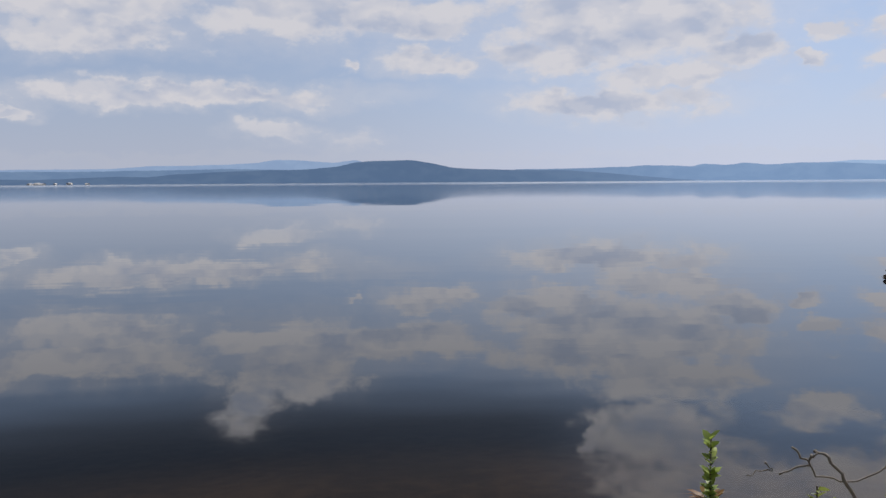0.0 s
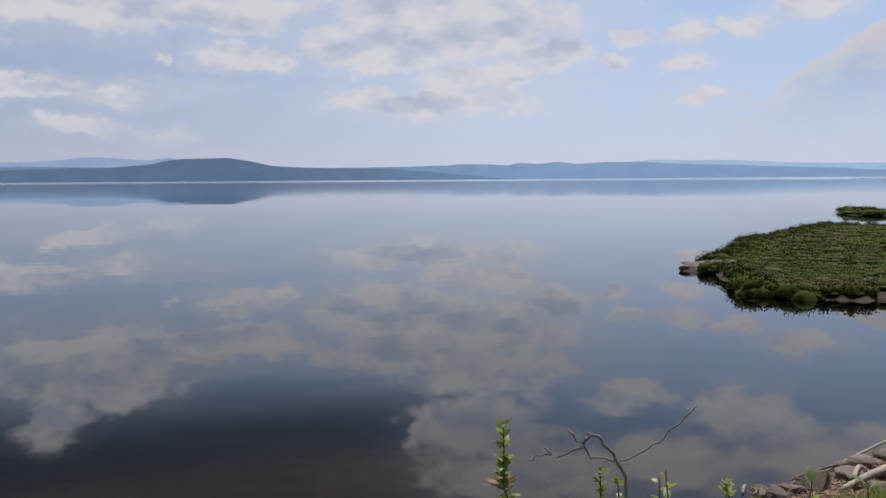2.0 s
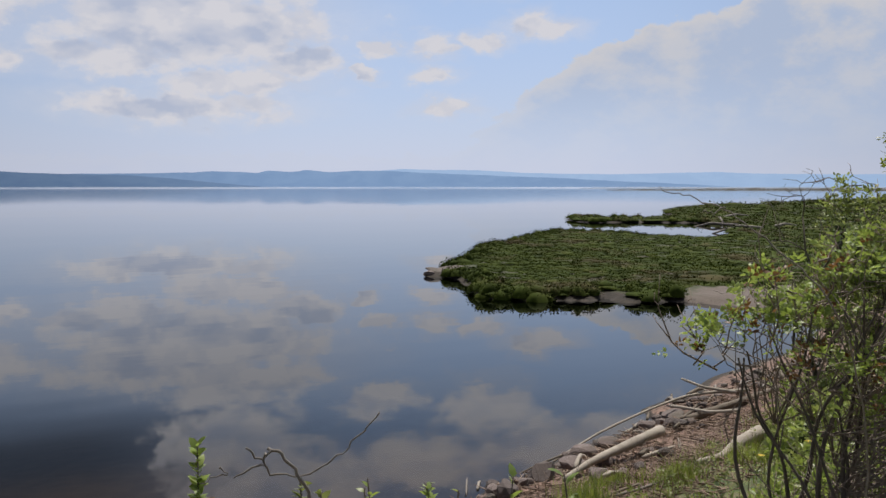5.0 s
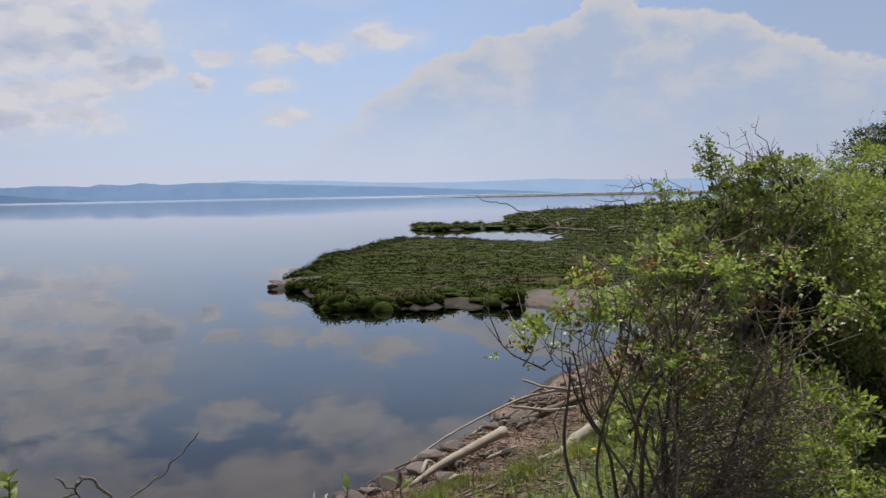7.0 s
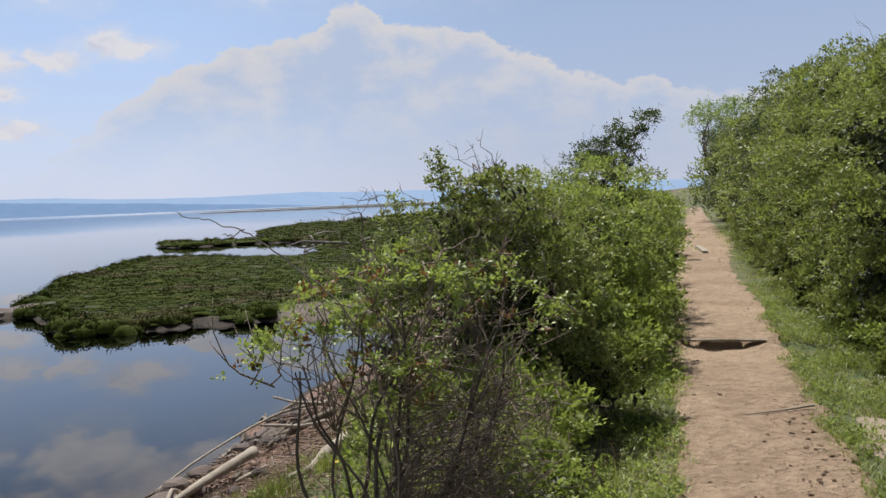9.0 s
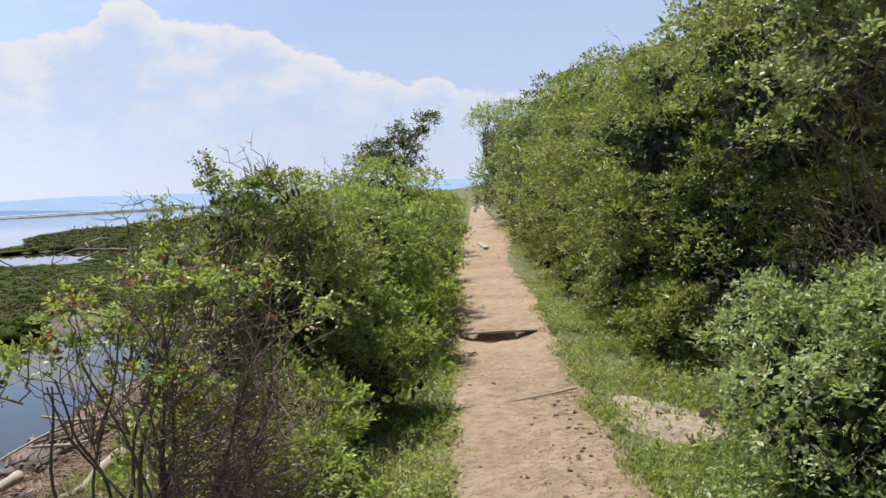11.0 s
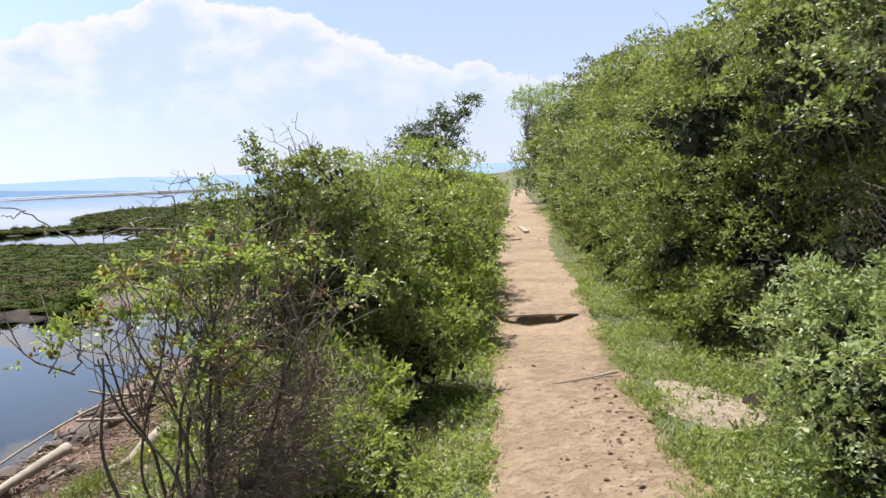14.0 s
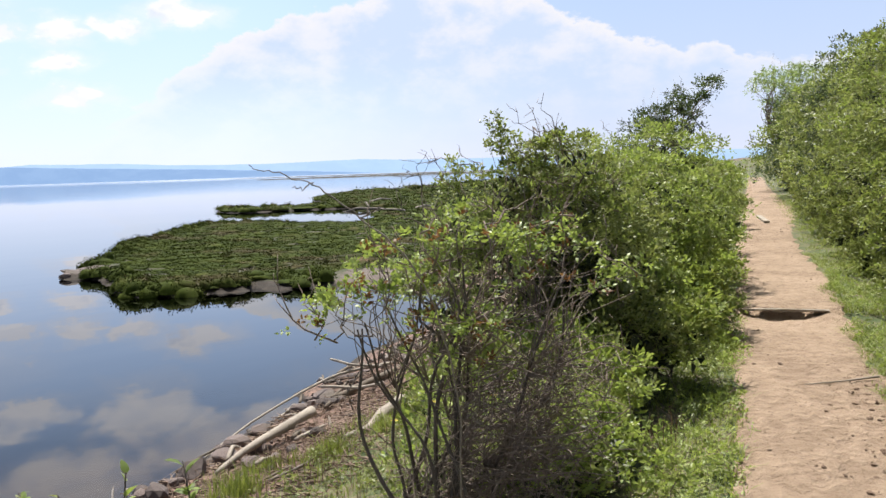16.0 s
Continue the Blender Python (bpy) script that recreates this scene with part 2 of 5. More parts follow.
def ground_look(t):
    zone = t.node("ShaderNodeAttribute", attribute_name="zone")
    sep = t.node("ShaderNodeSeparateColor")
    t.put(sep.inputs[0], zone.outputs["Color"])
    fine = t.noise(t.pos, 34, 6, 0.65)
    mid = t.noise(t.pos, 4.2, 4, 0.6)
    big = t.noise(t.pos, 0.55, 3, 0.55)
    soil = t.mix(fine, (0.08, 0.06, 0.036), (0.20, 0.15, 0.10))
    turf = t.mix(t.step(mid, 0.35, 0.65), (0.045, 0.07, 0.02), (0.10, 0.12, 0.035))
    turf = t.mix(t.step(fine, 0.5, 0.72), turf, (0.17, 0.14, 0.07))
    land = t.mix(t.step(t.math("ADD", mid, t.math("MULTIPLY", fine, 0.5)), 0.66, 0.98), turf, soil)
    marsh = t.mix(t.step(big, 0.4, 0.62), (0.042, 0.055, 0.016), (0.062, 0.052, 0.028))
    marsh = t.mix(t.step(fine, 0.45, 0.75), marsh, (0.030, 0.034, 0.014))
    litter = t.mix(t.step(t.noise(t.pos, 17, 5, 0.7), 0.36, 0.62), (0.035, 0.021, 0.016), (0.23, 0.145, 0.11))
    mud = t.mix(t.step(t.math("ADD", mid, t.math("MULTIPLY", big, 0.7)), 0.6, 1.15), (0.014, 0.010, 0.007), (0.040, 0.028, 0.018))
    sand = t.mix(fine, (0.085, 0.066, 0.054), (0.15, 0.12, 0.10))
    wob = t.math("MULTIPLY_ADD", mid, 0.6, -0.3)
    col = t.mix(t.step(t.math("ADD", sep.outputs[0], wob), 0.35, 0.65), land, marsh)
    col = t.mix(t.step(t.math("ADD", sep.outputs[1], wob), 0.35, 0.65), col, litter)
    col = t.mix(t.step(t.math("ADD", sep.outputs[2], t.math("MULTIPLY", wob, 0.5)), 0.4, 0.6), col, mud)
    depth = t.node("ShaderNodeSeparateXYZ")
    t.put(depth.inputs[0], t.pos)
    bed = t.mix(t.step(t.math("ADD", mid, t.math("MULTIPLY", big, 0.8)), 0.65, 1.2), (0.020, 0.017, 0.015), (0.052, 0.042, 0.034))
    col = t.mix(t.step(depth.outputs[2], -0.04, -0.12), col, bed)
    alpha = zone.outputs["Alpha"]
    col = t.mix(t.step(t.math("SUBTRACT", wob, alpha), -0.62, -0.42), sand, col)
    surface(t, col, 0.92, t.math("ADD", mid, t.math("MULTIPLY", fine, 0.35)), 0.6, 0.05)


GROUND = material("ground", ground_look)


def path_look(t):
    fine = t.noise(t.pos, 70, 6, 0.7)
    mid = t.noise(t.pos, 9, 5, 0.6)
    lump = t.node("ShaderNodeTexVoronoi", feature="SMOOTH_F1")
    t.put(lump.inputs["Vector"], t.vec("ADD", t.pos, t.vec("MULTIPLY", t.noise(t.pos, 7, 3, 0.6, out=1), (0.16, 0.16, 0.16))))
    lump.inputs["Scale"].default_value = 13.0
    big = t.noise(t.pos, 1.1, 3)
    col = t.mix(t.step(t.math("ADD", t.math("MULTIPLY", mid, 0.7), t.math("MULTIPLY", big, 0.6)), 0.42, 0.85), (0.235, 0.162, 0.107), (0.40, 0.292, 0.205))
    col = t.mix(t.math("MULTIPLY", t.step(fine, 0.53, 0.75), 0.5), col, (0.40, 0.315, 0.24))
    col = t.mix(t.math("MULTIPLY", t.step(t.noise(t.pos, 23, 3, 0.7), 0.58, 0.70), 0.7), col, (0.10, 0.06, 0.037))
    height = t.math("ADD", t.math("MULTIPLY", mid, 1.3), t.math("ADD", t.math("MULTIPLY", fine, 0.3), t.math("MULTIPLY", lump.outputs[0], 0.5)))
    surface(t, col, 0.93, height, 1.0, 0.06)


PATH_DIRT = material("trodden_dirt", path_look)


def sand_look(t):
    fine, mid = t.noise(t.pos, 90, 5, 0.7), t.noise(t.pos, 12, 4, 0.6)
    col = t.mix(t.step(mid, 0.35, 0.65), (0.25, 0.20, 0.152), (0.35, 0.285, 0.225))
    col = t.mix(t.math("MULTIPLY", t.step(fine, 0.58, 0.72), 0.5), col, (0.24, 0.17, 0.12))
    surface(t, col, 0.95, t.math("ADD", mid, t.math("MULTIPLY", fine, 0.3)), 0.8, 0.04)


SAND = material("loose_sand", sand_look)


def water_look(t):
    nodes = t.t.nodes
    nodes.remove(t.shader)
    wide = t.noise(t.vec("MULTIPLY", t.pos, (0.05, 0.09, 0)), 1.0, 3, 0.5)
    streak = t.noise(t.vec("MULTIPLY", t.pos, (0.0022, 0.012, 0)), 1.0, 4, 0.55)
    ripple = t.noise(t.vec("MULTIPLY", t.pos, (1.1, 2.6, 0)), 1.5, 1, 0.5, distortion=0.6)
    swell = t.noise(t.vec("MULTIPLY", t.pos, (0.35, 0.7, 0)), 1.0, 1, 0.5)
    slow = t.noise(t.vec("MULTIPLY", t.pos, (0.025, 0.085, 0)), 1.0, 1, 0.5)
    rough_patch = t.step(wide, 0.46, 0.68, 0.05, 1.0)
    away = t.vec("LENGTH", t.pos, out=1)
    open_lake = t.step(away, 600, 1500)
    calm = t.step(away, 10, 38, 0.0005, 0.0)         # ripples only along the shore
    long_swell = t.step(away, 15, 80, 0.0028, 0.0)
    slow_swell = t.step(away, 60, 260, 0.012, 0.0)
    height = t.math("ADD", t.math("MULTIPLY", ripple, t.math("MULTIPLY", rough_patch, calm)), t.math("ADD", t.math("MULTIPLY", swell, long_swell), t.math("MULTIPLY", slow, slow_swell)))
    bump = t.node("ShaderNodeBump")
    bump.inputs["Strength"].default_value, bump.inputs["Distance"].default_value = 1.0, 1.0
    t.put(bump.inputs["Height"], height)
    gloss = t.node("ShaderNodeBsdfGlossy")
    gloss_rough = t.math("ADD", t.step(away, 50, 220, 0.0, 0.05), t.math("MULTIPLY", open_lake, t.step(streak, 0.35, 0.55, 0.0, 0.08)))
    t.put(gloss.inputs["Roughness"], gloss_rough)
    gloss.inputs["Color"].default_value = (0.94, 0.95, 0.97, 1)
    t.put(gloss.inputs["Normal"], bump.outputs[0])
    clear = t.node("ShaderNodeBsdfTransparent")
    clear.inputs[0].default_value = (0.55, 0.48, 0.40, 1)
    fres = t.node("ShaderNodeFresnel")
    fres.inputs[0].default_value = 1.34
    t.put(fres.inputs["Normal"], bump.outputs[0])
    mx = t.node("ShaderNodeMixShader")
    t.put(mx.inputs[0], fres.outputs[0]), t.put(mx.inputs[1], clear.outputs[0]), t.put(mx.inputs[2], gloss.outputs[0])
    # over the deep lake nothing of the bed comes through
    deep = t.node("ShaderNodeBsdfGlossy")
    t.put(deep.inputs["Roughness"], gloss_rough), t.put(deep.inputs["Normal"], bump.outputs[0])
    t.put(deep.inputs["Color"], t.mix(fres.outputs[0], (0.035, 0.036, 0.034), (0.96, 0.97, 0.98)))
    both = t.node("ShaderNodeMixShader")
    t.put(both.inputs[0], t.step(away, 9.5, 12.5)), t.put(both.inputs[1], mx.outputs[0]), t.put(both.inputs[2], deep.outputs[0])
    t.put(t.out.inputs[0], both.outputs[0])


WATER = material("lake_water", water_look)


def far_material(name, color, haze_glow, haze_glow_right, amount):
    """A distant slope: own colour under haze painted as emission, paler towards the sun."""
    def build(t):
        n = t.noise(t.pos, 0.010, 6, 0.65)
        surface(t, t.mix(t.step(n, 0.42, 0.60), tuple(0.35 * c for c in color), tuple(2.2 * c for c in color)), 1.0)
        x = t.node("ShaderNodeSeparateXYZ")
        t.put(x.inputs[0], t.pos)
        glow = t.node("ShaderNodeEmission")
        t.put(glow.inputs[0], t.mix(t.step(x.outputs[0], 100, 1500), haze_glow, haze_glow_right))
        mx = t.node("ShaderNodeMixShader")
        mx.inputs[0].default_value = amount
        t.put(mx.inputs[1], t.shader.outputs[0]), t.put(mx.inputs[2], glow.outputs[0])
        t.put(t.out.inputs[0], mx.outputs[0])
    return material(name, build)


# ---- mesh tools ----


def mesh_of(name, verts, tris):
    """A mesh from arrays of points and triangles."""
    verts, tris = np.asarray(verts, np.float32), np.asarray(tris, np.int32)
    me = bpy.data.meshes.new(name)
    me.vertices.add(len(verts))
    me.vertices.foreach_set("co", verts.ravel())
    me.loops.add(tris.size)
    me.loops.foreach_set("vertex_index", tris.ravel())
    me.polygons.add(len(tris))
    me.polygons.foreach_set("loop_start", np.arange(0, tris.size, 3, dtype=np.int32))
    me.update(calc_edges=True)
    me.validate()
    return me


def link(name, me, mat, parent=None, label="", smooth=False):
    me.materials.append(mat)
    if smooth:
        me.polygons.foreach_set("use_smooth", np.ones(len(me.polygons), bool))
    ob = new(name, me)
    ob.parent = parent
    if label:
        ob["label"] = label
    return ob


def unit(v):
    return v / np.maximum(np.linalg.norm(v, axis=-1, keepdims=True), 1e-9)


def leaves(pos, axis, normal, length, width=0.5, full=True):
    """Arrays of folded leaves at pos, pointing along axis."""
    n = len(pos)
    axis = unit(axis)
    side = unit(np.cross(normal, axis))
    up = np.cross(axis, side)
    l, w = length[:, None], (length * width)[:, None]
    if full:
        pts = [pos, pos + axis * l * .3 + side * w * .48 + up * w * .16, pos + axis * l * .68 + side * w * .36 + up * w * .10,
               pos + axis * l - up * l * .08, pos + axis * l * .68 - side * w * .36 + up * w * .10, pos + axis * l * .3 - side * w * .48 + up * w * .16]
        faces = np.array([[0, 1, 5], [1, 2, 4], [1, 4, 5], [2, 3, 4]])
    else:
        pts = [pos, pos + axis * l * .45 + side * w * .5 + up * w * .15, pos + axis * l - up * l * .08, pos + axis * l * .45 - side * w * .5 + up * w * .15]
        faces = np.array([[0, 1, 2], [0, 2, 3]])
    k = len(pts)
    v = np.stack(pts, 1).reshape(-1, 3)
    f = (np.arange(n)[:, None, None] * k + faces[None]).reshape(-1, 3)
    return v, f


def tube(points, radii, sides=6):
    """A tapering round branch through the points, closed at both ends."""
    p = np.asarray(points, float)
    r = np.asarray(radii, float)
    t = unit(np.gradient(p, axis=0))
    ref = np.array([0.31, 0.17, 0.93]) if abs(t[:, 2]).mean() < 0.8 else np.array([0.93, 0.31, 0.17])
    a = unit(np.cross(t, ref))
    b = np.cross(t, a)
    ang = np.linspace(0, 2 * math.pi, sides, endpoint=False)
    ring = p[:, None] + r[:, None, None] * (np.cos(ang)[None, :, None] * a[:, None] + np.sin(ang)[None, :, None] * b[:, None])
    v = np.concatenate([ring.reshape(-1, 3), p[:1], p[-1:]])
    f, m = [], len(p)
    for i in range(m - 1):
        for j in range(sides):
            q, k = i * sides + j, i * sides + (j + 1) % sides
            f += [(q, k, k + sides), (q, k + sides, q + sides)]
    for j in range(sides):
        k = (j + 1) % sides
        f += [(k, j, m * sides), ((m - 1) * sides + j, (m - 1) * sides + k, m * sides + 1)]
    return v, np.array(f)


def join(pieces):
    vs, fs, base = [], [], 0
    for v, f in pieces:
        vs.append(v), fs.append(f + base)
        base += len(v)
    return np.concatenate(vs), np.concatenate(fs)


def bend(a, b, rng, wobble, n=6, sag=0.0):
    """A crooked line from a to b."""
    a, b = np.asarray(a, float), np.asarray(b, float)
    t = np.linspace(0, 1, n)[:, None]
    line = a + (b - a) * t
    off = np.cumsum(rng.normal(0, 1, (n, 3)), 0)
    off -= off[-1] * t
    line += off * wobble * np.linalg.norm(b - a) * np.sin(t * math.pi) ** 0.5 / n
    line[:, 2] -= sag * np.sin(t[:, 0] * math.pi)
    return line


def eased(line, n=22):
    """The same line with its corners rounded."""
    t = np.linspace(0, len(line) - 1, n)
    q = np.stack([np.interp(t, np.arange(len(line)), line[:, j]) for j in range(3)], 1)
    for _ in range(4):
        q[1:-1] = (q[:-2] + 2 * q[1:-1] + q[2:]) / 4
    return q


# ---- the lie of the land ----
U, N = np.array([0.937, 0.350]), np.array([-0.350, 0.937])    # along the footpath, and to its lake side


def at(s, d):
    """The place s metres along the footpath and d metres towards the lake from its middle."""
    return s * U + (d - 0.37) * N


SHORE = np.array([(-600, -219), (4.4, 6.98), (7.8, 8.18), (11.3, 9.55), (13.6, 10.7), (15.4, 12.2), (16.6, 14.0), (16.6, 15.5), (15.8, 16.7), (15.3, 16.6), (14.75, 17.15), (14.9, 17.9), (14.7, 18.1), (14.2, 17.8),
                  (12.9, 18.35), (12.05, 19.5), (12.6, 21.0), (13.9, 23.6), (13.7, 24.9), (13.6, 25.6), (14.6, 26.7), (15.6, 27.6), (16.9, 28.6),
                  (20.3, 33.2), (25.8, 38), (32, 43.6), (33.6, 43.2), (34.3, 40.8), (34.5, 37), (35.3, 34.8), (37.7, 35.4), (41.5, 38.8), (45.5, 41.5), (49.5, 45),
                  (52.5, 49.3), (50.6, 52.6), (47.2, 55.2), (44.4, 55.8), (45.2, 58.6), (47.8, 63.2), (50, 60.5), (54, 58), (60, 60), (65, 69.5), (78, 82), (96, 93),
                  (150, 112), (400, 190), (4700, 900), (4700, -4700), (-4700, -4700), (-4700, -1700)], float)


def wave(x, y, k, seed=0.0):
    """Smooth unevenness of about unit height, with bumps 1 / k metres wide."""
    x, y = x * k, y * k
    return (np.sin(x * 2.1 + 1.3 * np.sin(y * 1.7 + seed)) + np.sin(y * 2.6 + 1.1 * np.sin(x * 1.3 - seed) + 2.0 * seed)
            + 0.6 * np.sin(x * 4.7 - y * 3.9 + seed * 3)) / 2.6


def inland(x, y):
    """Distance to the waterline, positive on land."""
    p = np.stack([x, y], -1)
    best = np.full(x.shape, 1e9)
    inside = np.zeros(x.shape, bool)
    for a, b in zip(SHORE, np.roll(SHORE, -1, 0)):
        ab = b - a
        k = np.clip(((p - a) @ ab) / (ab @ ab), 0, 1)
        best = np.minimum(best, np.linalg.norm(p - a - k[..., None] * ab, axis=-1))
        cross = (a[1] > y) != (b[1] > y)
        with np.errstate(divide="ignore", invalid="ignore"):
            xi = a[0] + (y - a[1]) * ab[0] / (ab[1] if ab[1] else 1e-9)
        inside ^= cross & (x < xi)
    return np.where(inside, best, -best)


def level(s):
    """Height of the footpath."""
    return np.where(s < 10.16, 1.135, 1.225) + 0.003 * np.maximum(s - 8, 0)


def land(x, y, edge=None):
    """Height of the ground."""
    x, y = np.asarray(x, float), np.asarray(y, float)
    sd = inland(x, y) if edge is None else edge
    sd = sd + 0.18 * wave(x, y, 0.9, 2.0) * (np.abs(sd) < 8)
    s, d = x * U[0] + y * U[1], x * N[0] + y * N[1] + 0.37
    low = np.where(sd > 0, np.where(d > 9, 0.02, 0.05) + np.where(d > 9, 0.15, 0.22) * (1 - np.exp(-np.maximum(sd, 0) / np.where(d > 9, 0.22, 0.5))), np.maximum(-2.6, 0.085 * sd - 0.02))
    low = low + 0.05 * wave(x, y, 1.4, 0.5) * (sd > 0.3)
    bank = level(s) - np.maximum(d - 0.9, 0) * 0.245 + np.where(np.abs(d) > 0.7, 0.03 * wave(x, y, 1.2, 1.0), -0.10 * np.clip((0.44 - np.abs(d)) / 0.12, 0, 1))
    return np.maximum(low, np.where(d < 7, bank, -9))


def land1(x, y):
    return float(land(np.array([x]), np.array([y]))[0])


def spread(lo, hi, fine, far_lo, far_hi, grow=1.16, middle=None):
    """Grid lines: even between lo and hi, coarser to middle, and ever wider apart beyond."""
    mid = list(np.arange(lo, hi + fine / 2, fine))
    if middle:
        mid += list(np.arange(hi + middle[1], middle[0], middle[1]))
    after, before = [], []
    step, v = mid[-1] - mid[-2], mid[-1]
    while v < far_hi:
        step *= grow
        v += step
        after.append(v)
    step, v = fine, mid[0]
    while v > far_lo:
        step *= grow
        v -= step
        before.append(v)
    return np.array(before[::-1] + mid + after)


def grid_mesh(name, X, Y, Z):
    ny, nx = X.shape
    v = np.stack([X, Y, Z], -1).reshape(-1, 3)
    i = np.arange(ny * nx).reshape(ny, nx)
    a, b, c, d = i[:-1, :-1].ravel(), i[:-1, 1:].ravel(), i[1:, 1:].ravel(), i[1:, :-1].ravel()
    return mesh_of(name, v, np.concatenate([np.stack([a, b, c], 1), np.stack([a, c, d], 1)]))


def build_ground():
    X, Y = np.meshgrid(spread(-3, 26, 0.24, -4700, 4700, middle=(105, 0.8)), spread(-3, 30, 0.24, -4700, 4700, middle=(100, 0.8)))
    sd = inland(X, Y)
    Z = land(X, Y, sd)
    me = grid_mesh("ground", X, Y, Z)
    S, D = X * U[0] + Y * U[1], X * N[0] + Y * N[1] + 0.37
    marsh = np.clip((D - 7.0) / 2, 0, 1)
    litter = np.clip((D - 3.4) / 0.8, 0, 1) * np.clip((7.5 - D) / 1.0, 0, 1)
    mud = np.maximum(np.clip(0.5 - (Z - 0.05) / 0.10, 0, 1), (D > 9) * np.clip(1.3 - np.abs(sd) / 0.4, 0, 1))
    sandy = np.exp(-((X - 17.6) ** 2 / 4.0 + (Y - 15.6) ** 2 / 5.0)) + np.exp(-((X - 14.5) ** 2 + (Y - 25.9) ** 2) / 1.2)
    sandy = sandy + 0.6 * np.exp(-((X - 63) ** 2 + (Y - 66) ** 2) / 14.0)
    layer = me.attributes.new("zone", "FLOAT_COLOR", "POINT")
    layer.data.foreach_set("color", np.stack([marsh, litter, mud, np.clip(sandy, 0, 1)], -1).astype(np.float32).ravel())
    tagged(link("ground", me, GROUND, smooth=True), "grassy bank, marsh soil and muddy lake bed", "ground", kind="structure")


build_ground()

wx, wy = np.meshgrid(spread(-40, 60, 20, -4600, 4600), spread(-40, 80, 20, -4600, 4600))
tagged(link("water", grid_mesh("water", wx, wy, np.zeros_like(wx)), WATER), "calm lake mirroring clouds, brown shallows near shore", "lake", kind="structure")


def build_path():
    s, d = np.meshgrid(np.concatenate([np.arange(-7, 3.5, 0.2), np.arange(3.5, 11, 0.045), np.arange(11, 75, 0.16)]), np.linspace(-1.15, 0.95, 54))
    right = np.interp(s, [3, 5, 7, 8.3, 10, 13.9, 17.3, 20.8, 24.7, 30.6, 40, 58, 75], [.60, .54, .46, .44, .48, .46, .34, .42, .74, .95, .78, .80, .9])
    left = np.interp(s, [3, 5, 7.5, 9.5, 10.7, 16, 23, 28, 36, 50, 75], [.40, .40, .47, .60, .50, .52, .55, .48, .16, -.08, -.3])
    right = right + 0.05 * wave(s, s * 0, 0.7, 1) + 0.09 * wave(s, s * 0, 2.6, 4)
    left = left + 0.05 * wave(s, s * 0 + 3, 0.8, 2) + 0.08 * wave(s, s * 0, 3.1, 6)
    over = np.where(d > 0, d - left, -d - right) + 0.08 * wave(s, d, 3.0, 4.0) + 0.04 * wave(s, d, 11.0, 1.0)
    x, y = s * U[0] + (d - 0.37) * N[0], s * U[1] + (d - 0.37) * N[1]
    dip = -0.025 * np.exp(-((s - 10.12) / np.where(d > -0.05, 0.42, 0.28)) ** 2) * (s < 10.17) * np.clip(1.15 - ((d - 0.06 + 0.05 * wave(s, d, 5.0, 2.0)) / 0.42) ** 2, 0, 1)
    fill = 0.055 * np.clip((np.abs(d - 0.08) - 0.12) / 0.30, 0, 1) * np.exp(-((s - 10.17) / 0.26) ** 2) * (s < 10.17) + 0.012 * wave(s, d, 7.0, 5.0) * np.exp(-((s - 10.1) / 0.2) ** 2)
    rough = (0.004 + 0.011 * np.exp(-((d + 0.32) / 0.2) ** 2 - ((s - 5.6) / 2.0) ** 2)) * wave(s, d, 11.0, 7.0) * (1 + wave(s, d, 27.0, 2.0)) + 0.0022 * wave(s, d, 40.0, 1.0)
    z = level(s) + 0.016 + dip + fill + 0.004 * wave(s * 0.6, d * 2, 1.6) + 0.003 * wave(s, d, 5.0, 3.0) + rough - np.maximum(over, 0) * 0.35
    tagged(link("footpath", grid_mesh("footpath", x, y, z), PATH_DIRT, smooth=True), "trodden pale brown dirt footpath", "path", kind="structure")
    a, r = np.meshgrid(np.linspace(0, 2 * math.pi, 40), np.linspace(0, 1, 10))
    ps, pd = 6.55 + r * 0.80 * np.cos(a) * (1 + 0.15 * np.sin(2 * a)), -0.98 + r * 0.40 * np.sin(a) * (1 + 0.2 * np.cos(3 * a))
    x, y = ps * U[0] + (pd - 0.37) * N[0], ps * U[1] + (pd - 0.37) * N[1]
    z = level(ps) + 0.045 - 0.07 * r ** 2 + 0.012 * wave(ps, pd, 5)
    tagged(link("sand_patch", grid_mesh("sand_patch", x, y, z), SAND, smooth=True), "bare patch of pale sand beside footpath", "ground", kind="structure")


build_path()

# ---- far shore ----


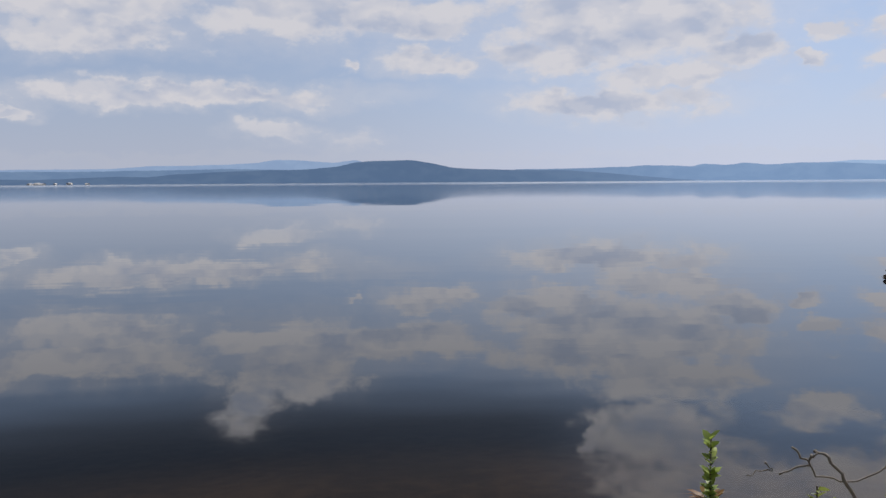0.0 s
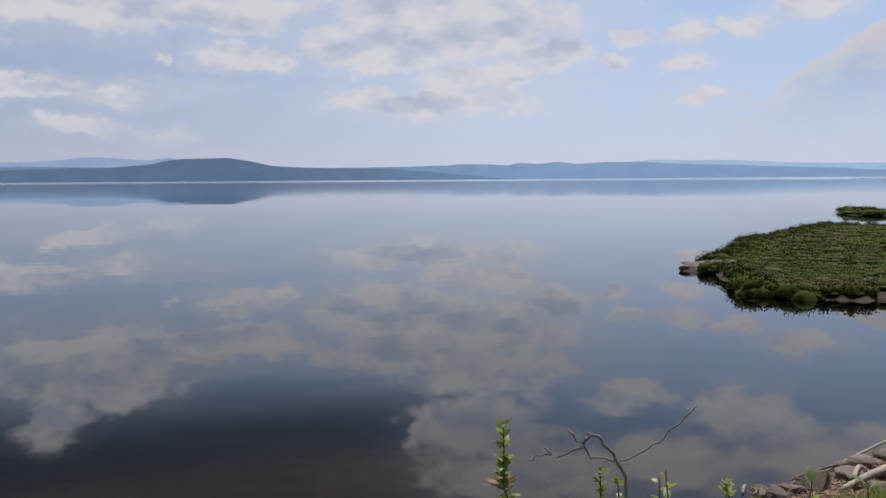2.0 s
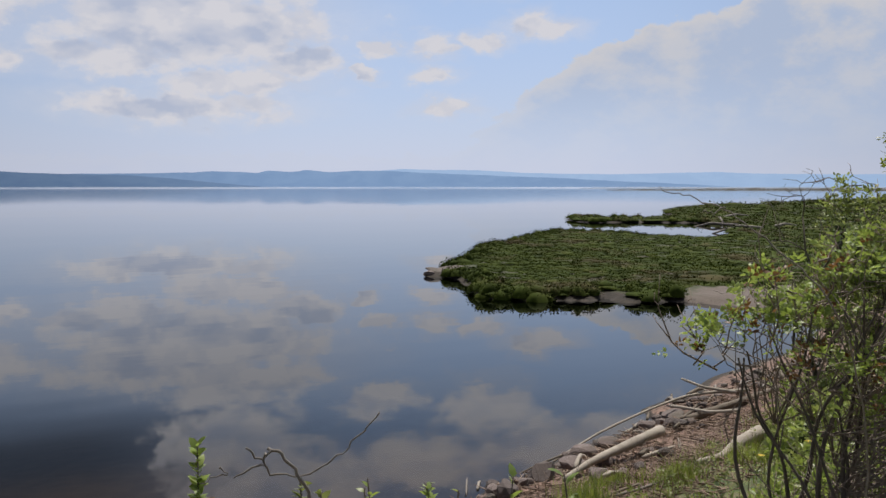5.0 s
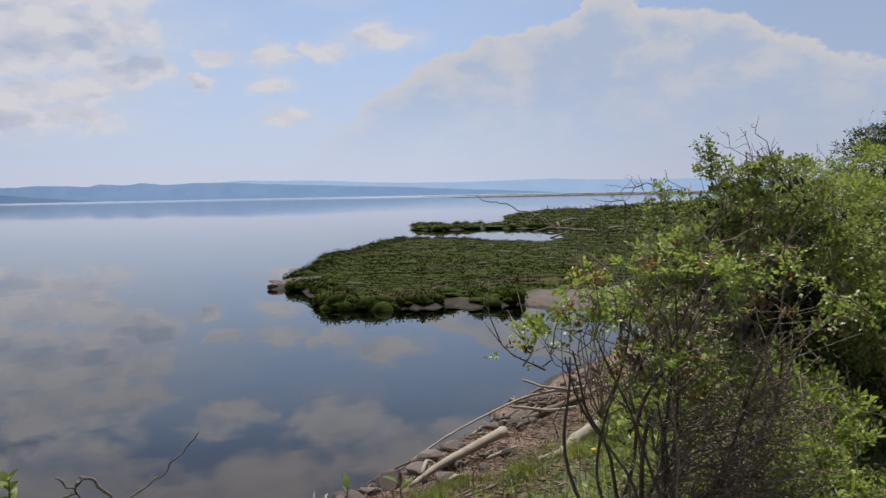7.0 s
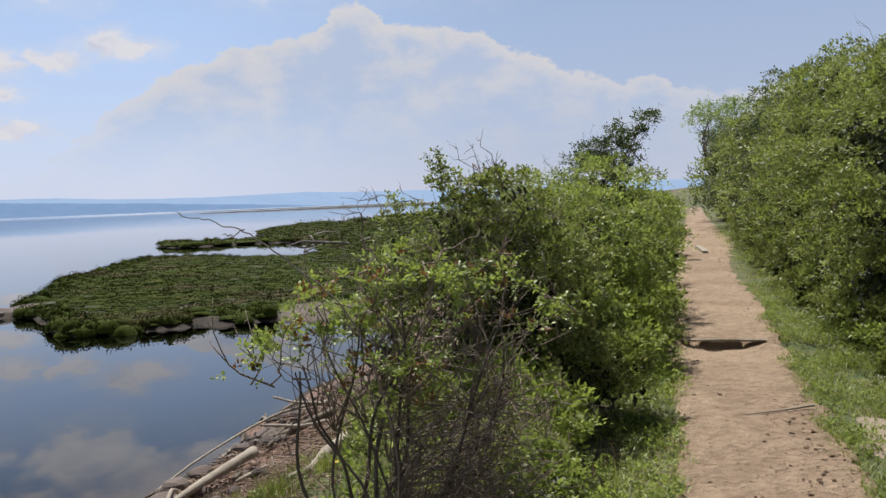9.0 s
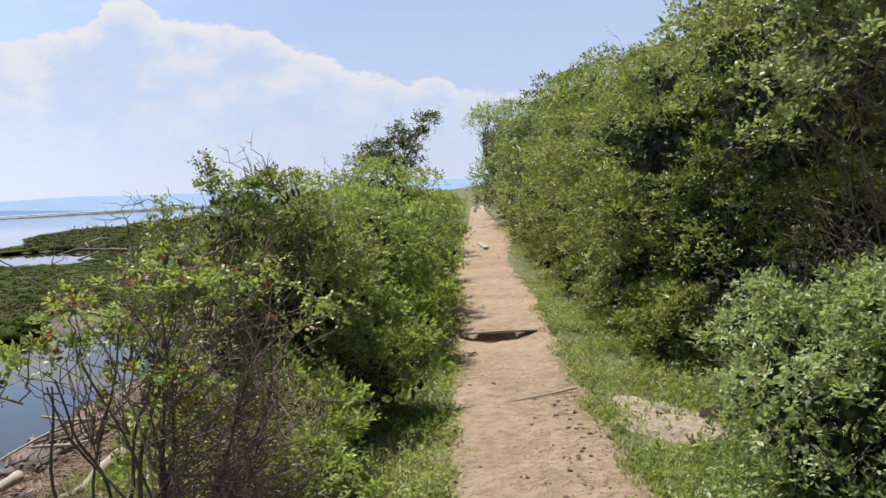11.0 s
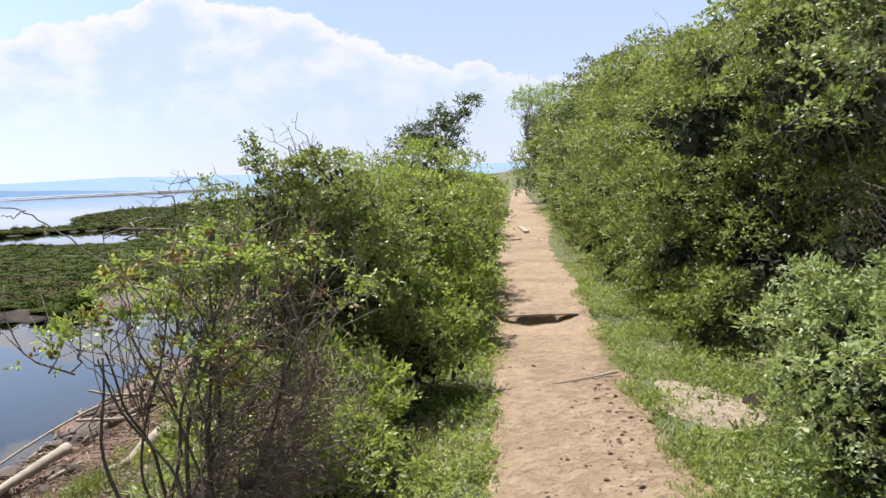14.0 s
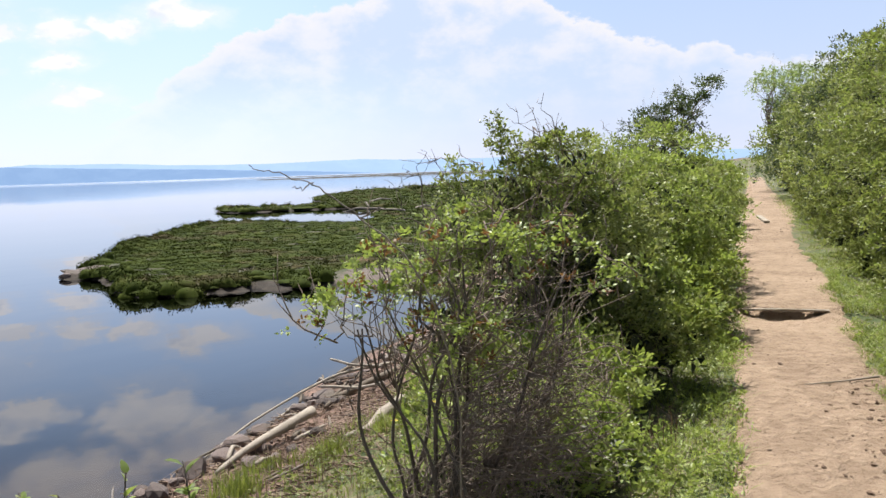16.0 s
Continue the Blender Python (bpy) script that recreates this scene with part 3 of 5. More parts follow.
def ridge(name, dist, crest, rough, mat, label, seed):
    """A range of hills round part of the lake. crest: azimuth and height of its summits and saddles, in degrees."""
    az0, az1 = crest[0][0], crest[-1][0]
    deg = np.arange(az0, az1, 0.07)
    az = np.radians(deg)
    h = np.interp(deg, [a for a, _ in crest], [e for _, e in crest])
    h = np.convolve(np.pad(h, 4, mode="edge"), np.ones(9) / 9, "valid")
    h = h + rough * (wave(deg, deg * 0, 0.5, seed) + 0.5 * wave(deg, deg * 0, 1.7, seed + 1) + 0.35 * wave(deg, deg * 0, 6.0, seed))
    top = np.maximum(np.tan(np.radians(h)) * dist, 0.5)
    rows = []
    for k, (dr, up) in enumerate([(0, 0), (10, 0.12), (45, 0.30), (75, 0.52), (120, 0.78), (170, 1.0), (260, 0.8), (420, -0.05)]):
        rr = (dist + dr) * (1 + 0.005 * wave(deg, deg * 0 + k, 0.8, seed + k) * (k > 1))
        lift = 1 + 0.25 * wave(deg, deg * 0, 1.1, seed + 2 * k) * (1 < k < 5)
        rows.append(np.stack([np.sin(az) * rr, np.cos(az) * rr, top * up * lift - 0.5 * (up <= 0)], -1))
    g = np.stack(rows)
    return tagged(link(name, grid_mesh(name, g[..., 0], g[..., 1], g[..., 2]), mat, smooth=True), label, "hills", kind="structure")


# the blue of these ranges is painted haze, emitted by the slopes themselves
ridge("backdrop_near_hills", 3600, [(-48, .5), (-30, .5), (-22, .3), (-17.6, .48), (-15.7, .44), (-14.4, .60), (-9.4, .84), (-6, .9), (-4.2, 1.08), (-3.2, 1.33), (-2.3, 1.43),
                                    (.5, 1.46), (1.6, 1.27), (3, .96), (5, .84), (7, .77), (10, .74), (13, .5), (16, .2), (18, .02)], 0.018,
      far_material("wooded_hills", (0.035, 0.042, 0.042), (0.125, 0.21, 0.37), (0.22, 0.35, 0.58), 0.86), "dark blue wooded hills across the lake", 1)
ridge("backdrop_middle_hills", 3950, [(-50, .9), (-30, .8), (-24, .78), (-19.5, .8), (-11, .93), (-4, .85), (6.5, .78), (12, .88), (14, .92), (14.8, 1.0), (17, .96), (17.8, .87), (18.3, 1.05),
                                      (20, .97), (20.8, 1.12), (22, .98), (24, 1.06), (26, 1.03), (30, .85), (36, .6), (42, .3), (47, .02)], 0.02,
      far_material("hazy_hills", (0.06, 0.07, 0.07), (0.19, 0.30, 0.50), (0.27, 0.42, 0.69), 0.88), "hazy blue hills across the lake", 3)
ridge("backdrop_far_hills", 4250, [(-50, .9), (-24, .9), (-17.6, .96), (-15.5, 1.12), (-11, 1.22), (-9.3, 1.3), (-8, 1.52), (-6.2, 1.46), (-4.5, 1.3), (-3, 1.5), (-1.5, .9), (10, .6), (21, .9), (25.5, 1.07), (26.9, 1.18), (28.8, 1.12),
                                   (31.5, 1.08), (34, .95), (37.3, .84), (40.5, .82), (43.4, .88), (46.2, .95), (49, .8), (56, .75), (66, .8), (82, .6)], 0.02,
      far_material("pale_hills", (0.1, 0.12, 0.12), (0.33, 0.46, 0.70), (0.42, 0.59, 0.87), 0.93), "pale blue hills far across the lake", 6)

FLAT_SOIL = material("mudflat_soil", lambda t: surface(t, t.mix(t.noise(t.pos, 0.15, 4), (0.03, 0.03, 0.022), (0.06, 0.055, 0.045)), 0.95))


def mudflat(dist, az0, az1, height, depth, seed):
    az = np.radians(np.linspace(az0, az1, 90))
    deg = np.degrees(az)
    rr = dist * (1 + 0.03 * wave(deg, deg * 0, 0.25, seed))
    grow = np.clip((deg - az0) / 9.0, 0, 1) ** 0.6
    rows = []
    for dr, up in [(0, -0.2), (0.05, 0.7), (0.4, 1.0), (1, -0.2)]:
        q = rr + dr * depth * (0.2 + grow)
        rows.append(np.stack([np.sin(az) * q, np.cos(az) * q, height * (0.25 + 0.75 * grow) * up * (1 + 0.35 * wave(deg, deg * 0, 2.3, seed))], -1))
    g = np.stack(rows)
    tagged(link("mudflat", grid_mesh("mudflat", g[..., 0], g[..., 1], g[..., 2]), FLAT_SOIL), "low dark mudflat far out in the lake", "mudflat", kind="structure")


mudflat(680, 39.6, 78, 0.9, 60, 1)
mudflat(1250, 38.0, 80, 0.9, 80, 4)

# ---- plants ----


def shell(rng, lobes, n, inner=0.62):
    """Points in the outer part of a crown of rounded lobes, with the way out at each."""
    c = np.array([l[:3] for l in lobes], float)
    r = np.array([l[3:6] for l in lobes], float)
    # smaller clumps stand out from the big lobes and leave gaps between them
    many = np.clip((10 + 30 * r.mean(1)).astype(int), 8, 48)
    who = np.repeat(np.arange(len(c)), many)
    u = unit(rng.normal(0, 1, (len(who), 3)))
    u[:, 2] = np.where(u[:, 2] < -0.35, -u[:, 2], u[:, 2])
    c2 = c[who] + r[who] * u * rng.uniform(0.68, 1.10, (len(who), 1))
    r2 = r[who] * rng.uniform(0.13, 0.30, (len(who), 1)) * np.array([1, 1, 0.7])
    c, r = np.concatenate([c, c2]), np.concatenate([r * 0.78, r2])
    lobes = np.concatenate([c, r], 1)
    area = (r[:, 0] * r[:, 1] + r[:, 0] * r[:, 2] + r[:, 1] * r[:, 2])
    weight = area * np.where(np.arange(len(c)) < len(c) - len(c2), 0.04, 1.0)
    weight = weight / weight.sum()
    pos, out = np.zeros((0, 3)), np.zeros((0, 3))
    for _ in range(6):
        which = rng.choice(len(lobes), n, p=weight)
        u = unit(rng.normal(0, 1, (n, 3)))
        u[:, 2] = np.where(u[:, 2] < -0.45, -u[:, 2], u[:, 2])
        rad = inner + (1.0 - inner) * rng.random(n) ** 0.6 + 0.45 * rng.random(n) ** 4
        lump = 1 + 0.13 * np.sin(u[:, 0] * 7 + which * 2.0) * np.sin(u[:, 1] * 8 + which) * np.cos(u[:, 2] * 6)
        q = c[which] + r[which] * u * (rad * lump)[:, None]
        deep = np.zeros(n, bool)
        for k in range(len(lobes)):
            deep |= (np.linalg.norm((q - c[k]) / r[k], axis=1) < inner - 0.02) & (which != k)
        pos, out = np.concatenate([pos, q[~deep]]), np.concatenate([out, unit(u / r[which])[~deep]])
        if len(pos) >= n:
            break
    return pos[:n], out[:n]


def sprays(rng, pos, out, per, leaf, rachis, upward=0.35, loose=0.7, full=True, width=0.5):
    """Leafy shoots: leaflets in pairs along a short stalk."""
    n = len(pos)
    # shoots reach outwards and up; blades turn their faces to the light
    way = unit(out * 0.55 + np.array([0, 0, upward]) + rng.normal(0, loose * 0.75, (n, 3)))
    top = out * 0.4 + np.array([0, 0, 1.3]) + rng.normal(0, 0.6, (n, 3))
    top = unit(top - way * (top * way).sum(1, keepdims=True))
    side = np.cross(way, top)
    P, A, M, L = [], [], [], []
    for j in range(per):
        f = (j // 2 + 0.6) / (per / 2 + 0.2)
        sgn = 1 if j % 2 else -1
        last = j == per - 1
        P.append(pos + way * (rachis * f) - np.array([0, 0, 1]) * rachis * 0.2 * f * f + rng.normal(0, leaf * 0.12, (n, 3)))
        A.append(way + rng.normal(0, 0.2, (n, 3)) if last else way * 0.45 + side * sgn * 0.9 + top * 0.1 + rng.normal(0, 0.25, (n, 3)))
        M.append(top + rng.normal(0, 0.45, (n, 3)))
        L.append(leaf * rng.uniform(0.65, 1.2, n))
    return leaves(np.concatenate(P), np.concatenate(A), np.concatenate(M), np.concatenate(L), width, full)


def shrub(name, label, base, lobes, count, leaf=0.045, mat=None, stems=5, twigs=60, per=5, full=True, inner=0.62,
          bare=0, bare_long=0.5, stem_r=0.022, wood=None, upward=0.35, category="bush", group="", second=None, share=0.2, rachis=None, width=0.5, core=0.55, dry=(), dry_arms=28, wobble=0.8, seed=1):
    """A bush or small tree: stems and twigs of wood, and a crown of leafy shoots. lobes: centre and half sizes in metres from its base."""
    rng = np.random.default_rng(seed)
    wood = wood or BARK
    near = math.hypot(base[0], base[1]) < 5.6
    if not near:
        leaf, count = leaf * 1.07, int(count * 0.88)
    else:
        leaf, count = leaf * 0.85, int(count * 1.15)
    rachis = rachis or leaf * 1.9
    thing = new(name)
    thing.location = base
    tagged(thing, label, category, group)
    lob = np.array(lobes, float)
    ends = []
    for k in range(stems):
        c = lob[k % len(lob)]
        foot = np.array([rng.normal(0, 0.09), rng.normal(0, 0.09), -0.06])
        tip = c[:3] + rng.normal(0, 0.22, 3) * c[3:6]
        line = bend(foot, tip, rng, wobble, 9)
        ends.append(line)
        soft = eased(line) if near else line
        v, f = tube(soft, np.linspace(stem_r * rng.uniform(0.75, 1.25), stem_r * 0.3, len(soft)), 6)
        link("stem", mesh_of("stem", v, f), wood, thing)
    pos, out = shell(rng, lobes, count, inner)
    pieces = []
    picks = rng.choice(len(pos), min(twigs, len(pos)), replace=False)
    for i in picks:
        line = min((ends[j] for j in rng.integers(len(ends), size=5)), key=lambda q: np.linalg.norm(q[3:] - pos[i], axis=1).min())
        k = np.argmin(np.linalg.norm(line[3:] - pos[i], axis=1)) + 3
        a = line[max(k - 2, 1)]
        pieces.append(tube(bend(a, pos[i], rng, 0.5, 6, -0.05), np.linspace(stem_r * 0.24, stem_r * 0.07, 6), 4))
    for _ in range(bare):
        i = rng.integers(len(pos))
        tip = pos[i] + unit(out[i] + np.array([0, 0, 0.5]) + rng.normal(0, 0.6, 3)) * bare_long * rng.uniform(0.5, 1.2)
        line = bend(pos[i] - out[i] * 0.15, tip, rng, 0.6, 7)
        pieces.append(tube(line, np.linspace(0.0042, 0.0012, 7), 4))
        for _ in range(3):
            q = line[rng.integers(2, 6)]
            pieces.append(tube(bend(q, q + (tip - q) * 0.4 + rng.normal(0, 0.12, 3) * bare_long, rng, 0.5, 4), np.linspace(0.003, 0.001, 4), 3))
    if pieces:
        link("branchwork", mesh_of("branchwork", *join(pieces)), wood if not bare else TWIG, thing, "bare grey twigs" if bare else "")["kind"] = "stuff"
    if dry:
        brush, low = [], np.array(dry, float)
        for i in range(dry_arms * len(low)):
            c = low[i % len(low)]
            goal = c[:3] + c[3:6] * unit(rng.normal(0, 1, 3)) * rng.uniform(0.4, 1.0)
            line = min((ends[j] for j in rng.integers(len(ends), size=5)), key=lambda q: np.linalg.norm(q - goal, axis=1).min())
            k = max(np.argmin(np.linalg.norm(line - goal, axis=1)) - 1, 1)
            arm = eased(bend(line[k], goal, rng, 0.9, 7), 10)
            brush.append(tube(arm, np.linspace(0.0036, 0.0012, 10), 4))
            for _ in range(4):
                q = arm[rng.integers(3, 9)]
                brush.append(tube(bend(q, q + rng.normal(0, 0.11, 3), rng, 0.7, 4), np.linspace(0.0026, 0.001, 4), 3))
        link("dry_branchwork", mesh_of("dry_branchwork", *join(brush)), TWIG, thing, "tangled bare grey-brown twigs")["kind"] = "stuff"
    # large leaves fill the heart of the crown, darkened to paint in its shade
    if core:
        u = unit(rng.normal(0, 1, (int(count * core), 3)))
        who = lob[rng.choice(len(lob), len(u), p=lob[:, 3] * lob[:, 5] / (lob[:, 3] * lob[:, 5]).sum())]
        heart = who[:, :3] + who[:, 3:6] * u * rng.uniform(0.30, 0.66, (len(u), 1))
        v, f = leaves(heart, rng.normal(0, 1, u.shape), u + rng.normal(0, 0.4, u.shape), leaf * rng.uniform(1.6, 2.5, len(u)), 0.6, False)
        link("inner_foliage", mesh_of("inner_foliage", v, f), LEAF_SHADE, thing)["kind"] = "stuff"
    mat = mat or LEAF_MID
    if second is not None:
        pick = rng.random(len(pos)) < share
        v, f = sprays(rng, pos[pick], out[pick], per, leaf, rachis, upward, full=full, width=width)
        link("young_foliage", mesh_of("young_foliage", v, f), second, thing)["kind"] = "stuff"
        pos, out = pos[~pick], out[~pick]
    v, f = sprays(rng, pos, out, per, leaf, rachis, upward, full=full, width=width)
    link("crown", mesh_of("crown", v, f), mat, thing)["kind"] = "stuff"
    return thing


def on(s, d, sink=0.03):
    x, y = at(s, d)
    return (x, y, land1(x, y) - sink)


# lake side of the path: the thin bush over the shore
shrub("shore_bush", "thin bush with bare grey twigs and yellow-green leaves above the shore", (2.85, 2.45, land1(2.85, 2.45) - 0.03),
      [(-0.26, 0.10, 1.30, .20, .20, .16), (-0.05, 0.0, 1.42, .26, .26, .20), (0.20, -0.15, 1.50, .28, .26, .20), (0.50, -0.35, 1.40, .28, .28, .22), (0.12, -0.08, 1.16, .28, .26, .16)],
      520, 0.031, LEAF_BRIGHT, 13, 80, 7, True, 0.25, 40, 0.26, 0.013, upward=0.25, second=LEAF_RED, share=0.13, core=0,
      dry=[(0.25, -0.30, 0.95, .26, .26, .32), (0.42, -0.42, 0.8, .28, .28, .30), (0.1, -0.05, 0.65, .26, .26, .36), (0.35, -0.25, 0.6, .28, .28, .32), (0.55, -0.40, 1.02, .30, .28, .28)], dry_arms=52, wobble=0.4, seed=3)
# core=0.9 adds more dark-coloured inner leaves, painting shade into this bush
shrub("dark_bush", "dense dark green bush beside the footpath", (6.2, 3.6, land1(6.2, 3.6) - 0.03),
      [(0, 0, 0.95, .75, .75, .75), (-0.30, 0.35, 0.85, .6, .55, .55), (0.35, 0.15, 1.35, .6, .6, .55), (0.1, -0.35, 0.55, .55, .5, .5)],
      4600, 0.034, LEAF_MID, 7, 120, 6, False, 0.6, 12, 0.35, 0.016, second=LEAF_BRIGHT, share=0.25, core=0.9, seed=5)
shrub("pointed_bush", "bush with upright leafy spires and bare twig tips", (5.15, 3.9, land1(5.15, 3.9) - 0.03),
      [(-0.08, -0.36, 1.90, .14, .14, .46), (-0.08, -0.36, 1.6, .18, .18, .40), (-0.28, -0.12, 1.70, .14, .14, .40), (0.42, -0.50, 2.02, .34, .28, .24), (0.16, -0.42, 1.75, .22, .2, .3), (0.05, -0.2, 1.35, .42, .40, .40), (-0.25, 0.05, 1.1, .35, .35, .40), (0.55, -0.45, 1.5, .4, .4, .45)],
      3800, 0.029, LEAF_MID, 9, 110, 5, True, 0.40, 60, 0.34, 0.018, second=LEAF_BRIGHT, share=0.25, core=0.1, seed=7)
for k, (x, y, lob, mat, count, seed) in enumerate([
        (8.2, 4.6, [(0, 0, .85, .95, .9, .75), (.4, -.3, 1.3, .8, .7, .6), (-.5, .3, 1.2, .7, .7, .6)], LEAF_BRIGHT, 3600, 11),
        (10.6, 5.3, [(0, 0, .85, 1.1, 1.0, .8), (.4, -.1, 1.62, .85, .8, .6), (-.7, .5, 1.3, .8, .8, .7), (-.5, -.6, .7, .6, .5, .55), (.9, -.5, .8, .6, .5, .5)], LEAF_BRIGHT, 4200, 12),
        (13.2, 6.6, [(0, 0, .9, 1.2, 1.1, .8), (.5, .1, 1.3, 1.0, .9, .6), (-.7, .4, 1.2, .9, .8, .6)], LEAF_BRIGHT, 3600, 13),
        (16.5, 7.9, [(0, 0, .8, 1.3, 1.2, .8), (.5, .1, 1.2, 1.1, .9, .6), (-.7, .4, 1.1, 1.0, .9, .6)], LEAF_BRIGHT, 3000, 14),
        (20.5, 9.3, [(0, 0, .8, 1.5, 1.2, .8), (.7, -.1, 1.2, 1.2, .9, .6), (-.9, .4, 1.1, 1.1, .9, .6)], LEAF_BRIGHT, 2800, 15),
        (26, 11.6, [(0, 0, .8, 1.9, 1.4, .8), (.9, -.1, 1.1, 1.4, 1.1, .6), (-1.2, .4, 1.1, 1.3, 1.1, .6)], LEAF_MID, 2600, 16)]):
    shrub("leafy_bush", "leafy green bush in the row beside the footpath", (x, y, land1(x, y) - 0.03), lob, count, 0.046 + 0.004 * k, mat, 6, 70, 5,
          False, 0.72, 10 if k < 3 else 4, 0.4, 0.025, group="bushes along the lake side", second=LEAF_BRIGHT if mat is LEAF_MID else LEAF_MID, share=0.35, seed=seed)
shrub("leaning_tree", "small dark tree leaning over the bushes", (19.6, 9.1, land1(19.6, 9.1) - 0.05),
      [(0, 0, 2.6, .75, .7, .6), (.45, -.25, 3.1, .55, .5, .4), (.9, -.55, 3.55, .4, .36, .3), (-.3, .3, 2.3, .7, .7, .6)],
      1300, 0.07, LEAF_DARK, 4, 60, 5, False, 0.3, 30, 0.5, 0.045, category="tree", core=0, seed=21)
for k, s in enumerate((33, 40, 48, 58)):
    shrub("leafy_bush", "leafy green bush in the row beside the footpath", on(s, 2.6), [(0, 0, .8, 2.6, 1.5, .9), (1.2, -.2, 1.1, 1.7, 1.2, .7), (-1.6, .4, 1.1, 1.6, 1.2, .7)],
          2000, 0.10, LEAF_BRIGHT if k % 2 else LEAF_MID, 5, 20, 5, False, 0.55, 0, 0.4, 0.03, group="bushes along the lake side", seed=30 + k)

# weeds between the bushes and the path
rng = np.random.default_rng(77)
for k, s in enumerate(np.concatenate([np.arange(5.0, 12, 0.55), np.arange(12, 30, 1.3)])):
    d = 1.05 + rng.uniform(-0.18, 0.35) + (0.25 if s < 6.5 else 0)
    w = 0.34 + 0.008 * s
    h = rng.uniform(0.30, 0.66) + 0.012 * s
    shrub("weed_clump", "bright green leafy weeds along the path edge", on(s, d), [(0, 0, h * .7, w, w, h * .75), (rng.uniform(-.2, .2), .25, h, w * .8, w * .8, h * .7)],
          int(600 if s < 12 else 420), 0.04 + 0.0012 * s, LEAF_BRIGHT if k % 3 else LEAF_MID, 5, 25, 5, s < 6, 0.3, 0, 0.3, 0.007, category="weeds", core=0.2,
          group="weeds along the path", upward=0.7, second=GRASS, share=0.25, seed=100 + k)
for k, s in enumerate(np.concatenate([np.arange(8.4, 13, 0.6), np.arange(13, 30, 1.2)])):
    d = -1.22 - rng.uniform(0, 0.4)
    w, h = 0.30 + 0.006 * s, rng.uniform(0.14, 0.36) + 0.012 * s
    shrub("weed_clump", "fresh green leafy weeds at the foot of the hedge", on(s, d), [(0, 0, h * .6, w, w, h * .7), (rng.uniform(-.2, .2), -.2, h, w * .8, w * .8, h * .7)],
          520, 0.042 + 0.0012 * s, LEAF_BRIGHT if k % 2 else LEAF_MID, 5, 20, 5, False, 0.3, 0, 0.3, 0.007, category="weeds", core=0.2,
          group="weeds along the hedge", upward=0.7, second=LEAF_MID, share=0.3, seed=160 + k)
for k, (x, y, h) in enumerate([(4.35, 2.75, .40), (4.75, 2.9, .42), (5.2, 3.05, .45), (4.1, 3.05, .62), (3.5, 2.35, .42), (3.78, 2.2, .40), (3.35, 2.65, .45), (4.0, 2.5, .46), (3.65, 2.75, .5), (4.55, 2.75, .55), (5.0, 3.1, .62), (4.6, 3.7, .6)]):
    shrub("flowering_weed", "tall leafy weeds with small yellow flowers", (x, y, land1(x, y) - 0.02), [(0, 0, h * .75, .36, .36, h * .6), (.12, .1, h, .28, .28, h * .4)],
          460, 0.046, LEAF_BRIGHT, 6, 30, 5, False, 0.2, 3, 0.3, 0.007, category="weeds", group="weeds under the bushes", upward=0.6, core=0.2, second=LEAF_MID, share=0.35, seed=140 + k)

